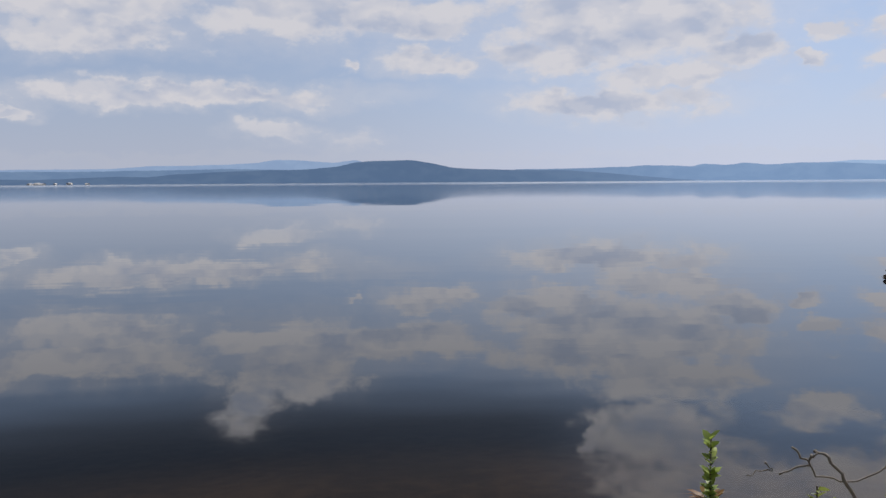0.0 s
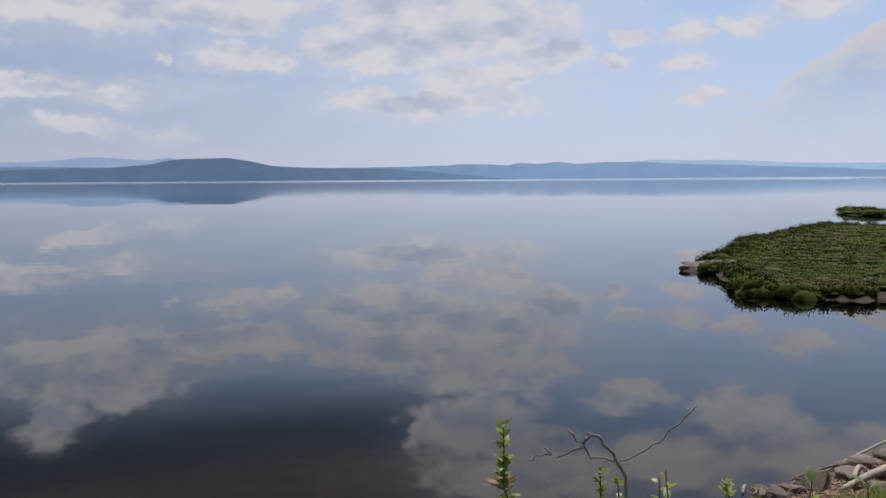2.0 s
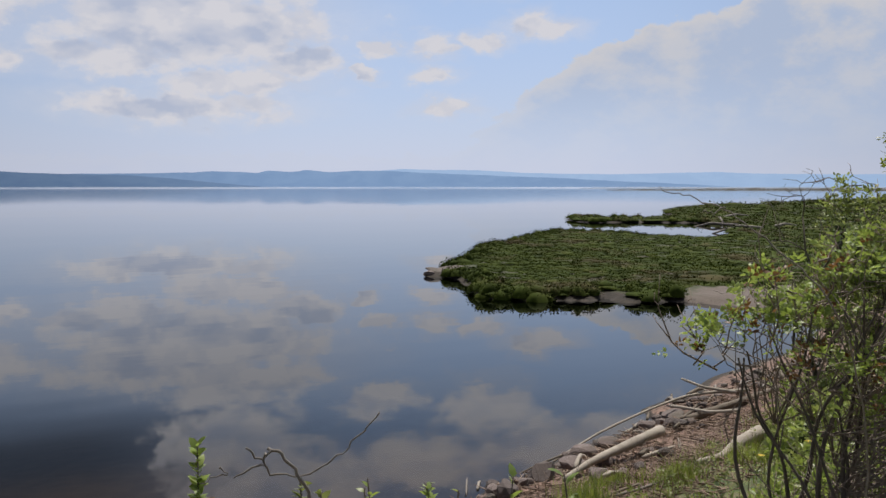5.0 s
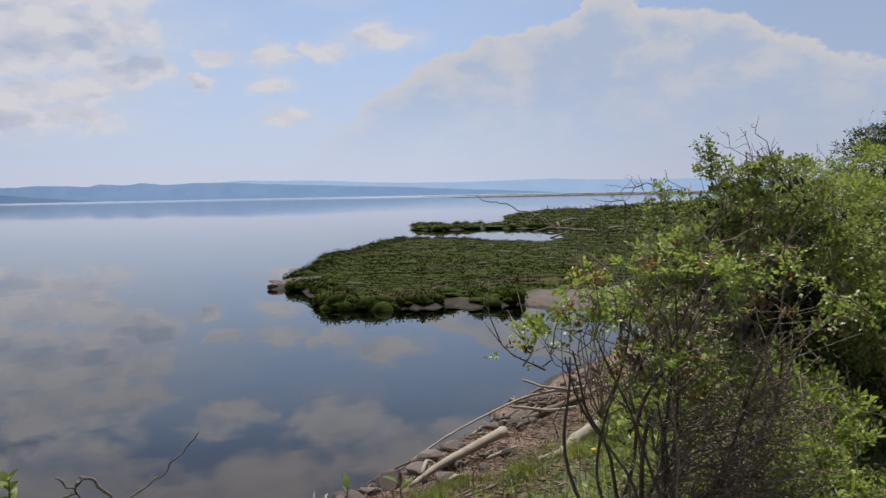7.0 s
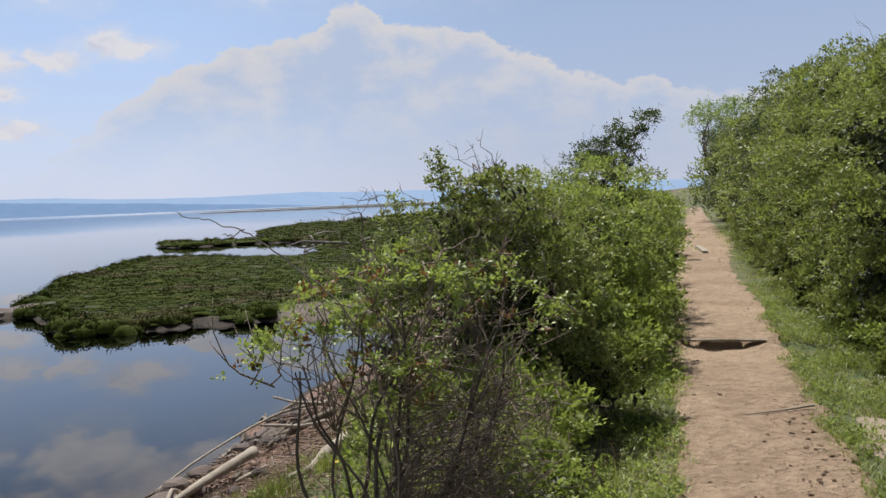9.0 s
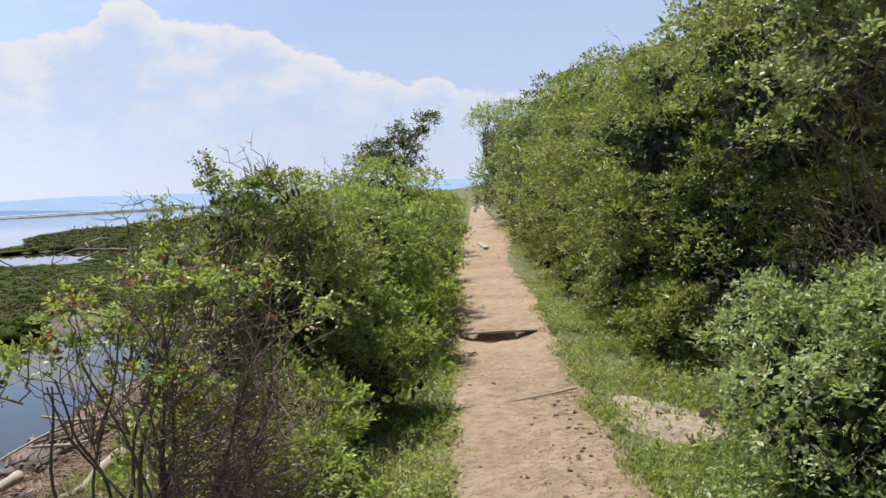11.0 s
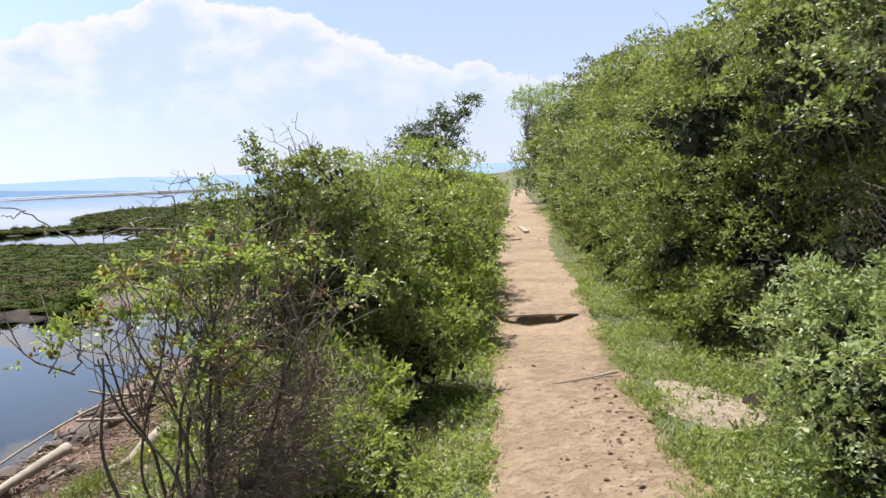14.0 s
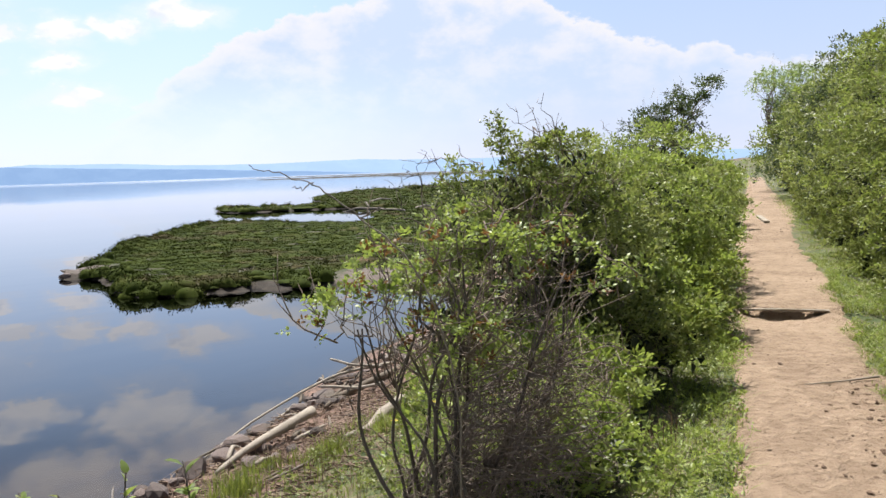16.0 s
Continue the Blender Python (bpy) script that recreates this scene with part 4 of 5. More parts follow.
# landward hedge
HEDGE = "tall dense hedge bush with small green leaves"
for k, (s, d, lob, mat, count, leaf) in enumerate([
        (5.6, -3.3, [(0, 0, 2.4, 1.1, 1.0, 1.2), (.3, .5, 3.2, 1.1, .9, .9), (-.7, -.2, 2.9, 1.0, .9, 1.0), (.2, -.2, 1.0, 1.2, .9, .9)], LEAF_MID, 5800, .05),
        (8.6, -2.6, [(0, 0, 2.2, 1.2, .95, .9), (.2, .1, 2.9, 1.1, .9, .7), (-.8, -.3, 2.7, .9, .9, .9), (.9, .2, 1.1, .8, .8, .9), (0, -.7, 1.0, 1.2, .8, .9)], LEAF_MID, 7600, .046),
        (10.6, -2.05, [(0, 0, .95, 1.1, .95, .95), (.1, -.05, 1.9, 1.1, .95, .8), (0, -.3, 2.6, .9, .8, .6)], LEAF_MID, 7600, .046),
        (12.8, -1.95, [(0, 0, 1.0, 1.2, 1.0, 1.0), (.1, -.1, 2.1, 1.2, 1.0, .8), (.3, -.3, 2.8, .9, .8, .6)], LEAF_MID, 5800, .05),
        (15.3, -1.9, [(0, 0, 1.1, 1.4, 1.0, 1.1), (.1, -.1, 2.2, 1.3, 1.0, .9), (-.3, -.2, 3.0, .9, .8, .6)], LEAF_MID, 5000, .055),
        (18.2, -1.9, [(0, 0, 1.1, 1.6, 1.0, 1.1), (.1, -.1, 2.2, 1.5, 1.0, .9), (.4, -.2, 3.1, 1.0, .8, .6)], LEAF_MID, 3800, .06),
        (21.5, -1.9, [(0, 0, 1.1, 1.8, 1.0, 1.1), (.1, 0, 2.4, 1.7, 1.0, 1.0), (-.5, -.1, 3.3, 1.1, .8, .8)], LEAF_DARK, 3400, .07),
        (25.5, -2.0, [(0, 0, 1.1, 2.1, 1.1, 1.1), (.1, 0, 2.4, 1.9, 1.0, 1.0), (.5, -.1, 3.2, 1.2, .9, .8)], LEAF_MID, 3000, .08),
        (31, -2.0, [(0, 0, 1.1, 2.8, 1.1, 1.1), (.1, 0, 2.4, 2.6, 1.0, 1.0), (.5, -.1, 3.2, 1.6, .9, .8)], LEAF_MID, 2800, .10),
        (38, -2.0, [(0, 0, 1.1, 3.6, 1.1, 1.1), (.1, 0, 2.4, 3.4, 1.0, 1.0), (.5, -.1, 3.2, 2.2, .9, .8)], LEAF_DARK, 2600, .12),
        (48, -2.2, [(0, 0, 1.1, 5, 1.1, 1.1), (.1, 0, 2.4, 4.6, 1.0, 1.0), (.5, -.1, 3.0, 3, .9, .8)], LEAF_MID, 2600, .14)]):
    if k > 1:
        lob = lob + [(-.55, .5, .5, .55, .5, .5), (.5, .5, .45, .6, .5, .45)]
    turned = [tuple(U * a + N * b) + tuple(rest) for a, b, *rest in lob]
    shrub("hedge_bush", HEDGE, on(s, d), turned, count, leaf, mat, 7, 90 if k < 5 else 25, 5, False, 0.74, 26 if k < 3 else (8 if k < 6 else 0), 0.5, 0.014,
          group="bushes of the landward hedge", second=LEAF_BRIGHT if mat is LEAF_MID else LEAF_MID, share=0.3, seed=200 + k)
# many dark inner leaves (core) put painted shade into the hedge's depth
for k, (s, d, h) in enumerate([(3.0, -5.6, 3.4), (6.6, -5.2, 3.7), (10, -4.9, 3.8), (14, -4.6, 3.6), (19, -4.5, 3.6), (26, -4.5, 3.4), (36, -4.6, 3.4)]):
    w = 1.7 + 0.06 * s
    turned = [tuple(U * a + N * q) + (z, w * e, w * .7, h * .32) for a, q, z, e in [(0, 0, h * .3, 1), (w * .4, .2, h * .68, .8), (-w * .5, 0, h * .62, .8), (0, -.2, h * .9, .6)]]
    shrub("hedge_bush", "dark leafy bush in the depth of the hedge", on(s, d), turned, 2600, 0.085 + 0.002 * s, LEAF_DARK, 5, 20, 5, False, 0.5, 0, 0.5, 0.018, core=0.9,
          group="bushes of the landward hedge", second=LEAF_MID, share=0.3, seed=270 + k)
shrub("airy_tree", "slender tree with airy grey-green crown", on(46, -1.9), [(0, 0, 3.2, 1.6, 1.4, 1.4), (0, 0, 4.4, 1.5, 1.3, 1.2), (-.8, .8, 4.8, 1.2, 1.0, .8), (.6, -.4, 5.0, 1.0, 1.0, .8)],
      1900, 0.11, LEAF_ROSE, 5, 90, 4, False, 0.25, 20, 0.9, 0.07, category="tree", core=0, seed=231)
x, y = 6.75, -0.40
shrub("bare_branched_bush", "tall bush with many bare dead branches", (x, y, land1(x, y)), [(0, 0, 2.1, .7, .8, .6), (-.1, -.4, 2.6, .9, .9, .8), (.2, .3, 2.9, .8, .8, .7), (-.3, -.9, 2.0, .6, .6, .8), (0, -.3, 3.6, .8, .8, .6)],
      3600, 0.050, LEAF_MID, 9, 160, 5, True, 0.35, 150, 0.5, 0.017, second=LEAF_ROSE, share=0.45, wood=BARK, core=0.2,
      dry=[(-.5, .3, 1.3, .5, .5, .5), (-.5, -.3, 1.9, .6, .6, .6), (-.5, 0, 2.5, .6, .7, .6)], seed=241)
shrub("rose_bush", "low spreading bush with grey-green toothed leaves", (5.05, -0.15, land1(5.05, -0.15) - 0.03),
      [(0, 0, .5, .75, .65, .55), (-.15, -.55, .65, .8, .65, .6), (.25, .25, .6, .55, .5, .5), (-.4, -1.2, .6, .75, .7, .6), (.35, -.3, .85, .5, .5, .35), (-.35, -.1, .22, .6, .6, .28), (-.5, -.8, .25, .6, .6, .3)],
      4800, 0.045, LEAF_ROSE, 9, 110, 6, False, 0.45, 10, 0.3, 0.012, second=LEAF_MID, share=0.3, seed=251)
shrub("rose_bush", "low spreading bush with grey-green toothed leaves", (4.2, -1.9, land1(4.2, -1.9) - 0.03),
      [(0, 0, .7, .8, .7, .7), (.3, -.4, 1.0, .7, .7, .6), (-.4, .2, .5, .7, .6, .5), (-.3, .3, .22, .7, .6, .28)],
      2600, 0.045, LEAF_ROSE, 7, 60, 6, False, 0.45, 6, 0.3, 0.012, second=LEAF_RED, share=0.12, seed=252)


def blades(name, label, mat, places, height, width, seed, lean=0.35):
    """Grass: bent tapering blades at the places given."""
    rng = np.random.default_rng(seed)
    n = len(places)
    h = height * rng.uniform(0.45, 1.25, n)[:, None]
    ang = rng.uniform(0, 2 * math.pi, n)
    side = np.stack([np.cos(ang), np.sin(ang), 0 * ang], 1) * width * 0.5
    fall = np.stack([-np.sin(ang), np.cos(ang), 0 * ang], 1) * rng.normal(0, lean, n)[:, None]
    up = np.array([0, 0, 1.0])
    p = places - up * 0.02
    mid, tip = p + up * h * .55 + fall * h * .35, p + up * h * .95 + fall * h
    v = np.stack([p - side, p + side, mid + side * .75, mid - side * .75, tip], 1).reshape(-1, 3)
    f = (np.arange(n)[:, None, None] * 5 + np.array([[0, 1, 2], [0, 2, 3], [3, 2, 4]])[None]).reshape(-1, 3)
    return tagged(link(name, mesh_of(name, v, f), mat), label, "grass", kind="stuff")


def strip(rng, n, s0, s1, d0, d1, clump=0.15):
    s, d = rng.uniform(s0, s1, n), rng.uniform(d0, d1, n)
    d = d + np.where(np.abs(d) < 1.2, 0.09 * wave(s, s * 0, 1.3, 2.0) + 0.05 * wave(s, d, 4.0, 1.0), 0)
    if clump:
        keep = wave(s, d, 2.3, 5.0) + rng.normal(0, 0.4, n) > -clump
        s, d = s[keep], d[keep]
    x, y = s * U[0] + (d - 0.37) * N[0], s * U[1] + (d - 0.37) * N[1]
    return np.stack([x, y, land(x, y)], 1)


rng = np.random.default_rng(5)
blades("grass", "fresh green grass along the footpath edges", GRASS,
       np.concatenate([strip(rng, 30000, 3.4, 12, -1.5, -0.46, 0.35), strip(rng, 5000, 4.4, 5.85, -1.4, -0.58, 0), strip(rng, 9000, 12, 16, -1.4, -0.55), strip(rng, 14000, 14, 40, -1.3, -0.60), strip(rng, 12000, 3.4, 12, 0.44, 1.1, 0.1), strip(rng, 4500, 14, 40, 0.58, 1.1)]), 0.065, 0.009, 6, 1.4)
blades("grass", "taller green grass under the hedge and weeds", GRASS,
       np.concatenate([strip(rng, 4500, 6.5, 30, -1.6, -0.8), strip(rng, 3500, 4, 24, 0.7, 1.6), strip(rng, 5000, 2, 10, 1.2, 4.2)]), 0.15, 0.008, 7, 0.9)
blades("dry_grass", "dry brown grass and stalks on the bank", STRAW,
       np.concatenate([strip(rng, 3500, 3, 12, 1.2, 4.8), strip(rng, 500, 4.6, 6.2, 0.9, 1.6)]), 0.22, 0.007, 8, 0.8)



def herbs(name, label, mat, places, leaf, height, seed):
    """Low broad-leaved herbs covering the ground."""
    rng = np.random.default_rng(seed)
    p = places + np.stack([0 * places[:, 0], 0 * places[:, 0], rng.uniform(0, height, len(places))], 1)
    out = unit(rng.normal(0, 1, p.shape) * np.array([1, 1, 0.3]) + np.array([0, 0, 0.5]))
    v, f = sprays(rng, p, out, 5, leaf, leaf * 1.6, 0.3, full=False)
    return tagged(link(name, mesh_of(name, v, f), mat), label, "herbs", kind="stuff")


rng = np.random.default_rng(15)
herbs("herbs", "low green herbs along the footpath", LEAF_BRIGHT, np.concatenate([strip(rng, 6500, 3, 14, 0.45, 1.6), strip(rng, 5600, 6, 14, -1.7, -0.55), strip(rng, 600, 4.4, 5.7, -1.6, -0.62, 0), strip(rng, 1500, 14, 34, -1.5, -0.7), strip(rng, 1500, 14, 34, 0.65, 1.6)]), 0.028, 0.09, 16)
herbs("herbs", "low green herbs under the hedge and bushes", LEAF_MID, np.concatenate([strip(rng, 5000, 3, 14, 1.2, 3.8), strip(rng, 4500, 3.5, 14, -3.0, -0.9), strip(rng, 2500, 14, 34, -3, -0.9)]), 0.038, 0.16, 17)

# ---- marsh ----


def marsh_look(t):
    r = t.node("ShaderNodeNewGeometry").outputs["Random Per Island"]
    patch, wide = t.noise(t.pos, 1.1, 3.0, 0.6), t.noise(t.pos, 0.28, 3.0, 0.55)
    v = t.math("ADD", t.math("MULTIPLY", r, 0.22), t.math("MULTIPLY_ADD", patch, 1.5, -0.40), clamp=True)
    green = t.ramp(v, (0.0, (0.017, 0.026, 0.004)), (0.5, (0.042, 0.058, 0.008)), (1.0, (0.095, 0.112, 0.018)))
    brown = t.ramp(v, (0.0, (0.020, 0.016, 0.008)), (0.5, (0.052, 0.041, 0.019)), (1.0, (0.11, 0.088, 0.046)))
    surface(t, t.mix(t.step(t.math("ADD", t.math("MULTIPLY", wide, 0.7), t.math("MULTIPLY", patch, 0.4)), 0.56, 0.70, 0.0, 0.85), green, brown), 0.8)
    t.shader.inputs["Specular IOR Level"].default_value = 0.06


MARSH = material("marsh_foliage", marsh_look)
DOME = bmesh.new()
bmesh.ops.create_icosphere(DOME, subdivisions=2, radius=1)
bmesh.ops.delete(DOME, geom=[v for v in DOME.verts if v.co.z < -0.3], context="VERTS")
DOME_V = np.array([v.co[:] for v in DOME.verts])
DOME_F = np.array([[v.index for v in f.verts] for f in DOME.faces])
DOME.free()


def marsh_plants(name, label, box, spacing, size, height, leaf, per, seed, keep_edge=0.15, rim=0.5, belt=None):
    """Low cushions of plants all over a piece of marsh, bushier along the water's edge."""
    rng = np.random.default_rng(seed)
    x0, y0, x1, y1 = box
    n = int((x1 - x0) * (y1 - y0) / spacing ** 2)
    x, y = rng.uniform(x0, x1, n), rng.uniform(y0, y1, n)
    sd = inland(x, y)
    d = x * N[0] + y * N[1] + 0.37
    bare = np.exp(-((x - 17.4) ** 2 / 3.5 + (y - 15.2) ** 2 / 5.0)) + np.exp(-((x - 14.4) ** 2 + (y - 25.8) ** 2) / 1.5) + np.exp(-((x - 15.0) ** 2 + (y - 18.0) ** 2) / 0.2)
    ok = (sd > keep_edge) & (d > 7) & (bare < 0.35)
    if belt:
        ok &= sd < belt
    ok &= (wave(x, y, 0.35, 9.0) + wave(x, y, 1.1, 3.0) + rng.normal(0, .5, n) > -1.0) | (sd < 0.9)
    x, y, sd = x[ok], y[ok], sd[ok]
    z = land(x, y)
    m = len(x)
    tall = (0.6 + rim * np.exp(-sd / 0.8) + 0.30 * wave(x, y, 0.6, 1.0)) * rng.uniform(0.65, 1.35, m)
    broad = size * rng.uniform(0.65, 1.35, m)
    r = np.stack([broad * rng.uniform(0.75, 1.3, m), broad * rng.uniform(0.75, 1.3, m), np.clip(height * tall, height * 0.3, 0.5)], 1)
    c = np.stack([x, y, z], 1)
    lump = 1 + 0.10 * rng.normal(0, 1, (m, len(DOME_V), 1))
    dv = (c[:, None] + DOME_V[None] * r[:, None] * 0.84 * lump).reshape(-1, 3)
    df = (np.arange(m)[:, None, None] * len(DOME_V) + DOME_F[None]).reshape(-1, 3)
    u = unit(rng.normal(0, 1, (m * per, 3)))
    u[:, 2] = np.where(u[:, 2] < -0.1, -u[:, 2], u[:, 2])
    pos = np.repeat(c, per, 0) + u * np.repeat(r, per, 0) * rng.uniform(0.82, 1.16, (m * per, 1))
    v, f = leaves(pos, u * 0.9 + np.array([0, 0, 0.25]) + rng.normal(0, .6, u.shape), rng.normal(0, 0.5, u.shape) + u * 0.6 + np.array([0, 0, 0.8]), leaf * rng.uniform(.6, 1.3, m * per), 0.6, False)
    return tagged(link(name, mesh_of(name, *join([(dv, df), (v, f)])), MARSH), label, "marsh plants", kind="stuff")


marsh_plants("marsh_plants", "low green and brown cushions of marsh plants on the spit", (11, 12, 24, 34), 0.26, 0.24, 0.10, 0.042, 30, 1, 0.2)
marsh_plants("marsh_plants", "bushy dark green plants at the edge of the spit", (11, 12, 34, 46), 0.30, 0.24, 0.27, 0.056, 74, 5, 0.06, belt=0.8)
marsh_plants("marsh_plants", "low green marsh plants on the spit", (18, 14, 45, 46), 0.46, 0.42, 0.13, 0.065, 24, 2, 0.2)
marsh_plants("marsh_plants", "dark green plants fringing the farther spit", (41, 34, 68, 70), 0.55, 0.45, 0.32, 0.10, 28, 6, 0.1, belt=1.3)
marsh_plants("marsh_plants", "low green plants on the farther spit", (41, 18, 100, 96), 1.05, 0.8, 0.26, 0.14, 18, 3, 0.2)
marsh_plants("marsh_plants", "low green plants on the distant marsh", (90, 30, 260, 140), 2.6, 1.6, 0.5, 0.3, 24, 4)
# ---- stones and driftwood on the shore ----


def stone_mesh(seed, flat=0.65):
    rng = np.random.default_rng(seed)
    bm = bmesh.new()
    bmesh.ops.create_icosphere(bm, subdivisions=2, radius=1)
    cuts = unit(rng.normal(0, 1, (12, 3)))
    depth = rng.uniform(0.45, 0.85, 12)
    for v in bm.verts:
        p = np.array(v.co)
        for c, k in zip(cuts, depth):
            over = p @ c - k
            if over > 0:
                p = p - c * over
        p = p * (1 + 0.05 * noise.noise(Vector(p * 2.2 + seed)))
        v.co = p * np.array([1, 0.8, flat])
    me = bpy.data.meshes.new("stone")
    bm.to_mesh(me)
    bm.free()
    me.materials.append(ROCK)
    return me


STONES = [stone_mesh(k, 0.5 + 0.06 * (k % 5)) for k in range(8)]


def stone(me, x, y, size, rng, label, group, sink=0.25, name="stone"):
    ob = new(name, me)
    z = max(land1(x, y), -0.12)
    ob.matrix_world = pose(x, y, z + size * (0.5 - sink), rng.uniform(-12, 12), rng.uniform(-12, 12), rng.uniform(0, 360)) @ Matrix.Diagonal((size, size, size, 1))
    return tagged(ob, label, "stone", group)


rng = np.random.default_rng(12)
for k in range(200):
    s, d = rng.uniform(5.2, 13.5), 5.50 - abs(rng.normal(0, 0.55))
    x, y = at(s, d)
    stone(STONES[k % 8], x, y, 0.03 + 0.10 * rng.random() ** 2.4, rng, "grey-brown angular stone on the lake shore", "stones on the shore")
for x, y, size in [(5.25, 6.95, .17), (5.75, 7.45, .20), (4.75, 6.75, .2), (6.15, 7.5, .15), (5.5, 6.75, .14), (6.9, 7.75, .17), (5.1, 6.35, .13), (4.3, 6.6, .18), (7.5, 7.95, .2), (6.1, 6.6, .12)]:
    stone(STONES[int(x * 7) % 8], x, y, size, rng, "large angular grey stone at the waterline", "stones on the shore")
x, y = 14.05, 25.4
flat = stone(STONES[2], x, y, 0.6, rng, "pale flat rock at the tip of the spit", "", 0.42, "rock")
flat.scale = (0.62, 0.5, 0.22)
flat.location.z = 0.10
stone(STONES[4], 13.6, 25.2, 0.2, rng, "dark rock at the tip of the spit", "", 0.42, "rock")


def timber(name, label, points, r0, r1, mat, seed, group="", sides=9, n=14, category="driftwood"):
    """A weathered branch or log with knots and a crooked line."""
    rng = np.random.default_rng(seed)
    p = np.array(points, float)
    t = np.linspace(0, len(p) - 1, n)
    i = np.clip(t.astype(int), 0, len(p) - 2)
    f = (t - i)[:, None]
    f = f * f * (3 - 2 * f) * 0.4 + f * 0.6
    line = p[i] * (1 - f) + p[i + 1] * f + rng.normal(0, r0 * 0.07, (n, 3))
    rad = np.linspace(r0, r1, n) * rng.uniform(0.93, 1.07, n)
    rad[0] *= 0.75
    return tagged(link(name, mesh_of(name, *tube(line, rad, sides)), mat, smooth=True), label, category, group)


timber("driftwood_log", "thick bleached driftwood log on shore stones", [(4.85, 6.55, .24), (5.25, 6.68, .30), (5.7, 6.80, .33), (6.42, 7.02, .36)], .022, .058, DRIFT, 1)
timber("driftwood_pole", "long thin bleached branch arching into the water", [(5.2, 7.46, -.02), (5.6, 7.57, .08), (6.31, 7.79, .19), (7.14, 7.96, .29), (7.74, 8.02, .36), (8.07, 7.87, .40), (8.4, 7.66, .43)], .010, .019, DRIFT, 2)
timber("driftwood_branch", "thin dark branch lying in the water", [(4.95, 7.52, -.03), (5.25, 7.53, .04), (5.56, 7.52, .10)], .008, .013, DARKDRIFT, 3)
timber("driftwood_log", "dark broken driftwood log on the shore", [(7.3, 7.55, .24), (7.9, 7.5, .34), (8.9, 7.6, .42)], .05, .035, DARKDRIFT, 4)
timber("driftwood_branch", "forked bleached branch above the waterline", [(7.85, 8.21, .52), (7.94, 7.93, .46), (8.2, 7.66, .42)], .014, .02, DRIFT, 5)
timber("driftwood_branch", "short pale stick at the waterline", [(6.62, 7.66, .17), (6.80, 7.45, .20)], .016, .014, DRIFT, 7)
timber("driftwood_branch", "bleached stick among shore litter", [(7.36, 7.88, .32), (7.5, 7.4, .33), (7.62, 7.1, .40)], .016, .022, DRIFT, 9)
timber("driftwood_log", "thick pale driftwood trunk half buried in litter", [(5.68, 5.80, .47), (5.95, 5.74, .50), (6.2, 5.82, .55), (6.62, 5.92, .58)], .022, .075, DRIFT, 6)
rng = np.random.default_rng(31)
for k in range(46):
    s, d = rng.uniform(6, 14), rng.uniform(3.9, 5.7)
    x, y = at(s, d)
    a, l = rng.uniform(-0.6, 0.9) + 0.35, rng.uniform(0.2, 0.7)
    r = rng.uniform(0.008, 0.028)
    z = land1(x, y) + r + 0.03
    x2, y2 = x + l * math.cos(a), y + l * math.sin(a)
    timber("driftwood_stick", "weathered driftwood stick among shore litter", [(x, y, z), ((x + x2) / 2, (y + y2) / 2, z + .02), (x2, y2, land1(x2, y2) + r + .03)], r, r * .6,
           (DRIFT, DEAD, DARKDRIFT)[k % 3], 40 + k, "driftwood sticks on the shore", 6, 7)
pieces = []
for k in range(4200):
    s, d = rng.uniform(5, 14), rng.uniform(3.2, 5.3)
    x, y = at(s, d)
    a, l = rng.uniform(0, 6.28), rng.uniform(0.05, 0.22)
    z = land1(x, y) + 0.012
    pieces.append(tube([(x, y, z), (x + l * math.cos(a), y + l * math.sin(a), z + rng.uniform(-.005, .03))], [0.006 * rng.random() + 0.003, 0.003], 4))
tagged(link("shore_litter", mesh_of("shore_litter", *join(pieces)), STRAW), "brown reed stalks and twigs washed ashore", "litter", kind="stuff")

rng = np.random.default_rng(55)
for x, y, h in [(4.4, 5.75, .24), (5.3, 5.6, .16), (6.0, 5.5, .18), (6.7, 5.8, .2), (3.6, 5.6, .2), (5.0, 6.1, .12)]:
    q = np.stack([rng.normal(x, .11, 420), rng.normal(y, .11, 420)], 1)
    tuft = blades("grass_tuft", "bright green grass tuft among shore stones", GRASS, np.concatenate([q, land(q[:, 0], q[:, 1])[:, None]], 1), h, 0.007, int(x * 100), 0.4)

# ---- on the path ----
step = bmesh.new()
bmesh.ops.create_cube(step, size=1)
bmesh.ops.subdivide_edges(step, edges=step.edges[:], cuts=5, use_grid_fill=True)
for v in step.verts:
    v.co = (v.co.x * 0.055, v.co.y * (0.80 + 0.1 * v.co.z), v.co.z * 0.020 + 0.008 * noise.noise(v.co * 5))
    v.co.z += -0.03 * v.co.y ** 2 + 0.006 * noise.noise(v.co * 30)
me = bpy.data.meshes.new("log_step")
step.to_mesh(me)
ob = tagged(link("log_step", me, DRIFT), "weathered wooden board edging an earth step", "step")
ob.matrix_world = pose(*at(10.16, 0.03), 1.236, 0, 3, 20.5)
timber("stick", "dead stick lying on the footpath", [(*at(7.42, -.50), 1.185), (*at(7.36, -.36), 1.172), (*at(7.33, -.28), 1.166), (*at(7.26, -.15), 1.162), (*at(7.19, 0.02), 1.158)], .010, .004, DRIFT, 8, category="stick")
plank = bmesh.new()
bmesh.ops.create_cube(plank, size=1)
for v in plank.verts:
    v.co = (v.co.x * 2.4, v.co.y * 0.13, v.co.z * 0.05)
bmesh.ops.bevel(plank, geom=plank.edges[:], offset=0.008, segments=1)
me = bpy.data.meshes.new("plank")
plank.to_mesh(me)
ob = link("plank", me, DRIFT)
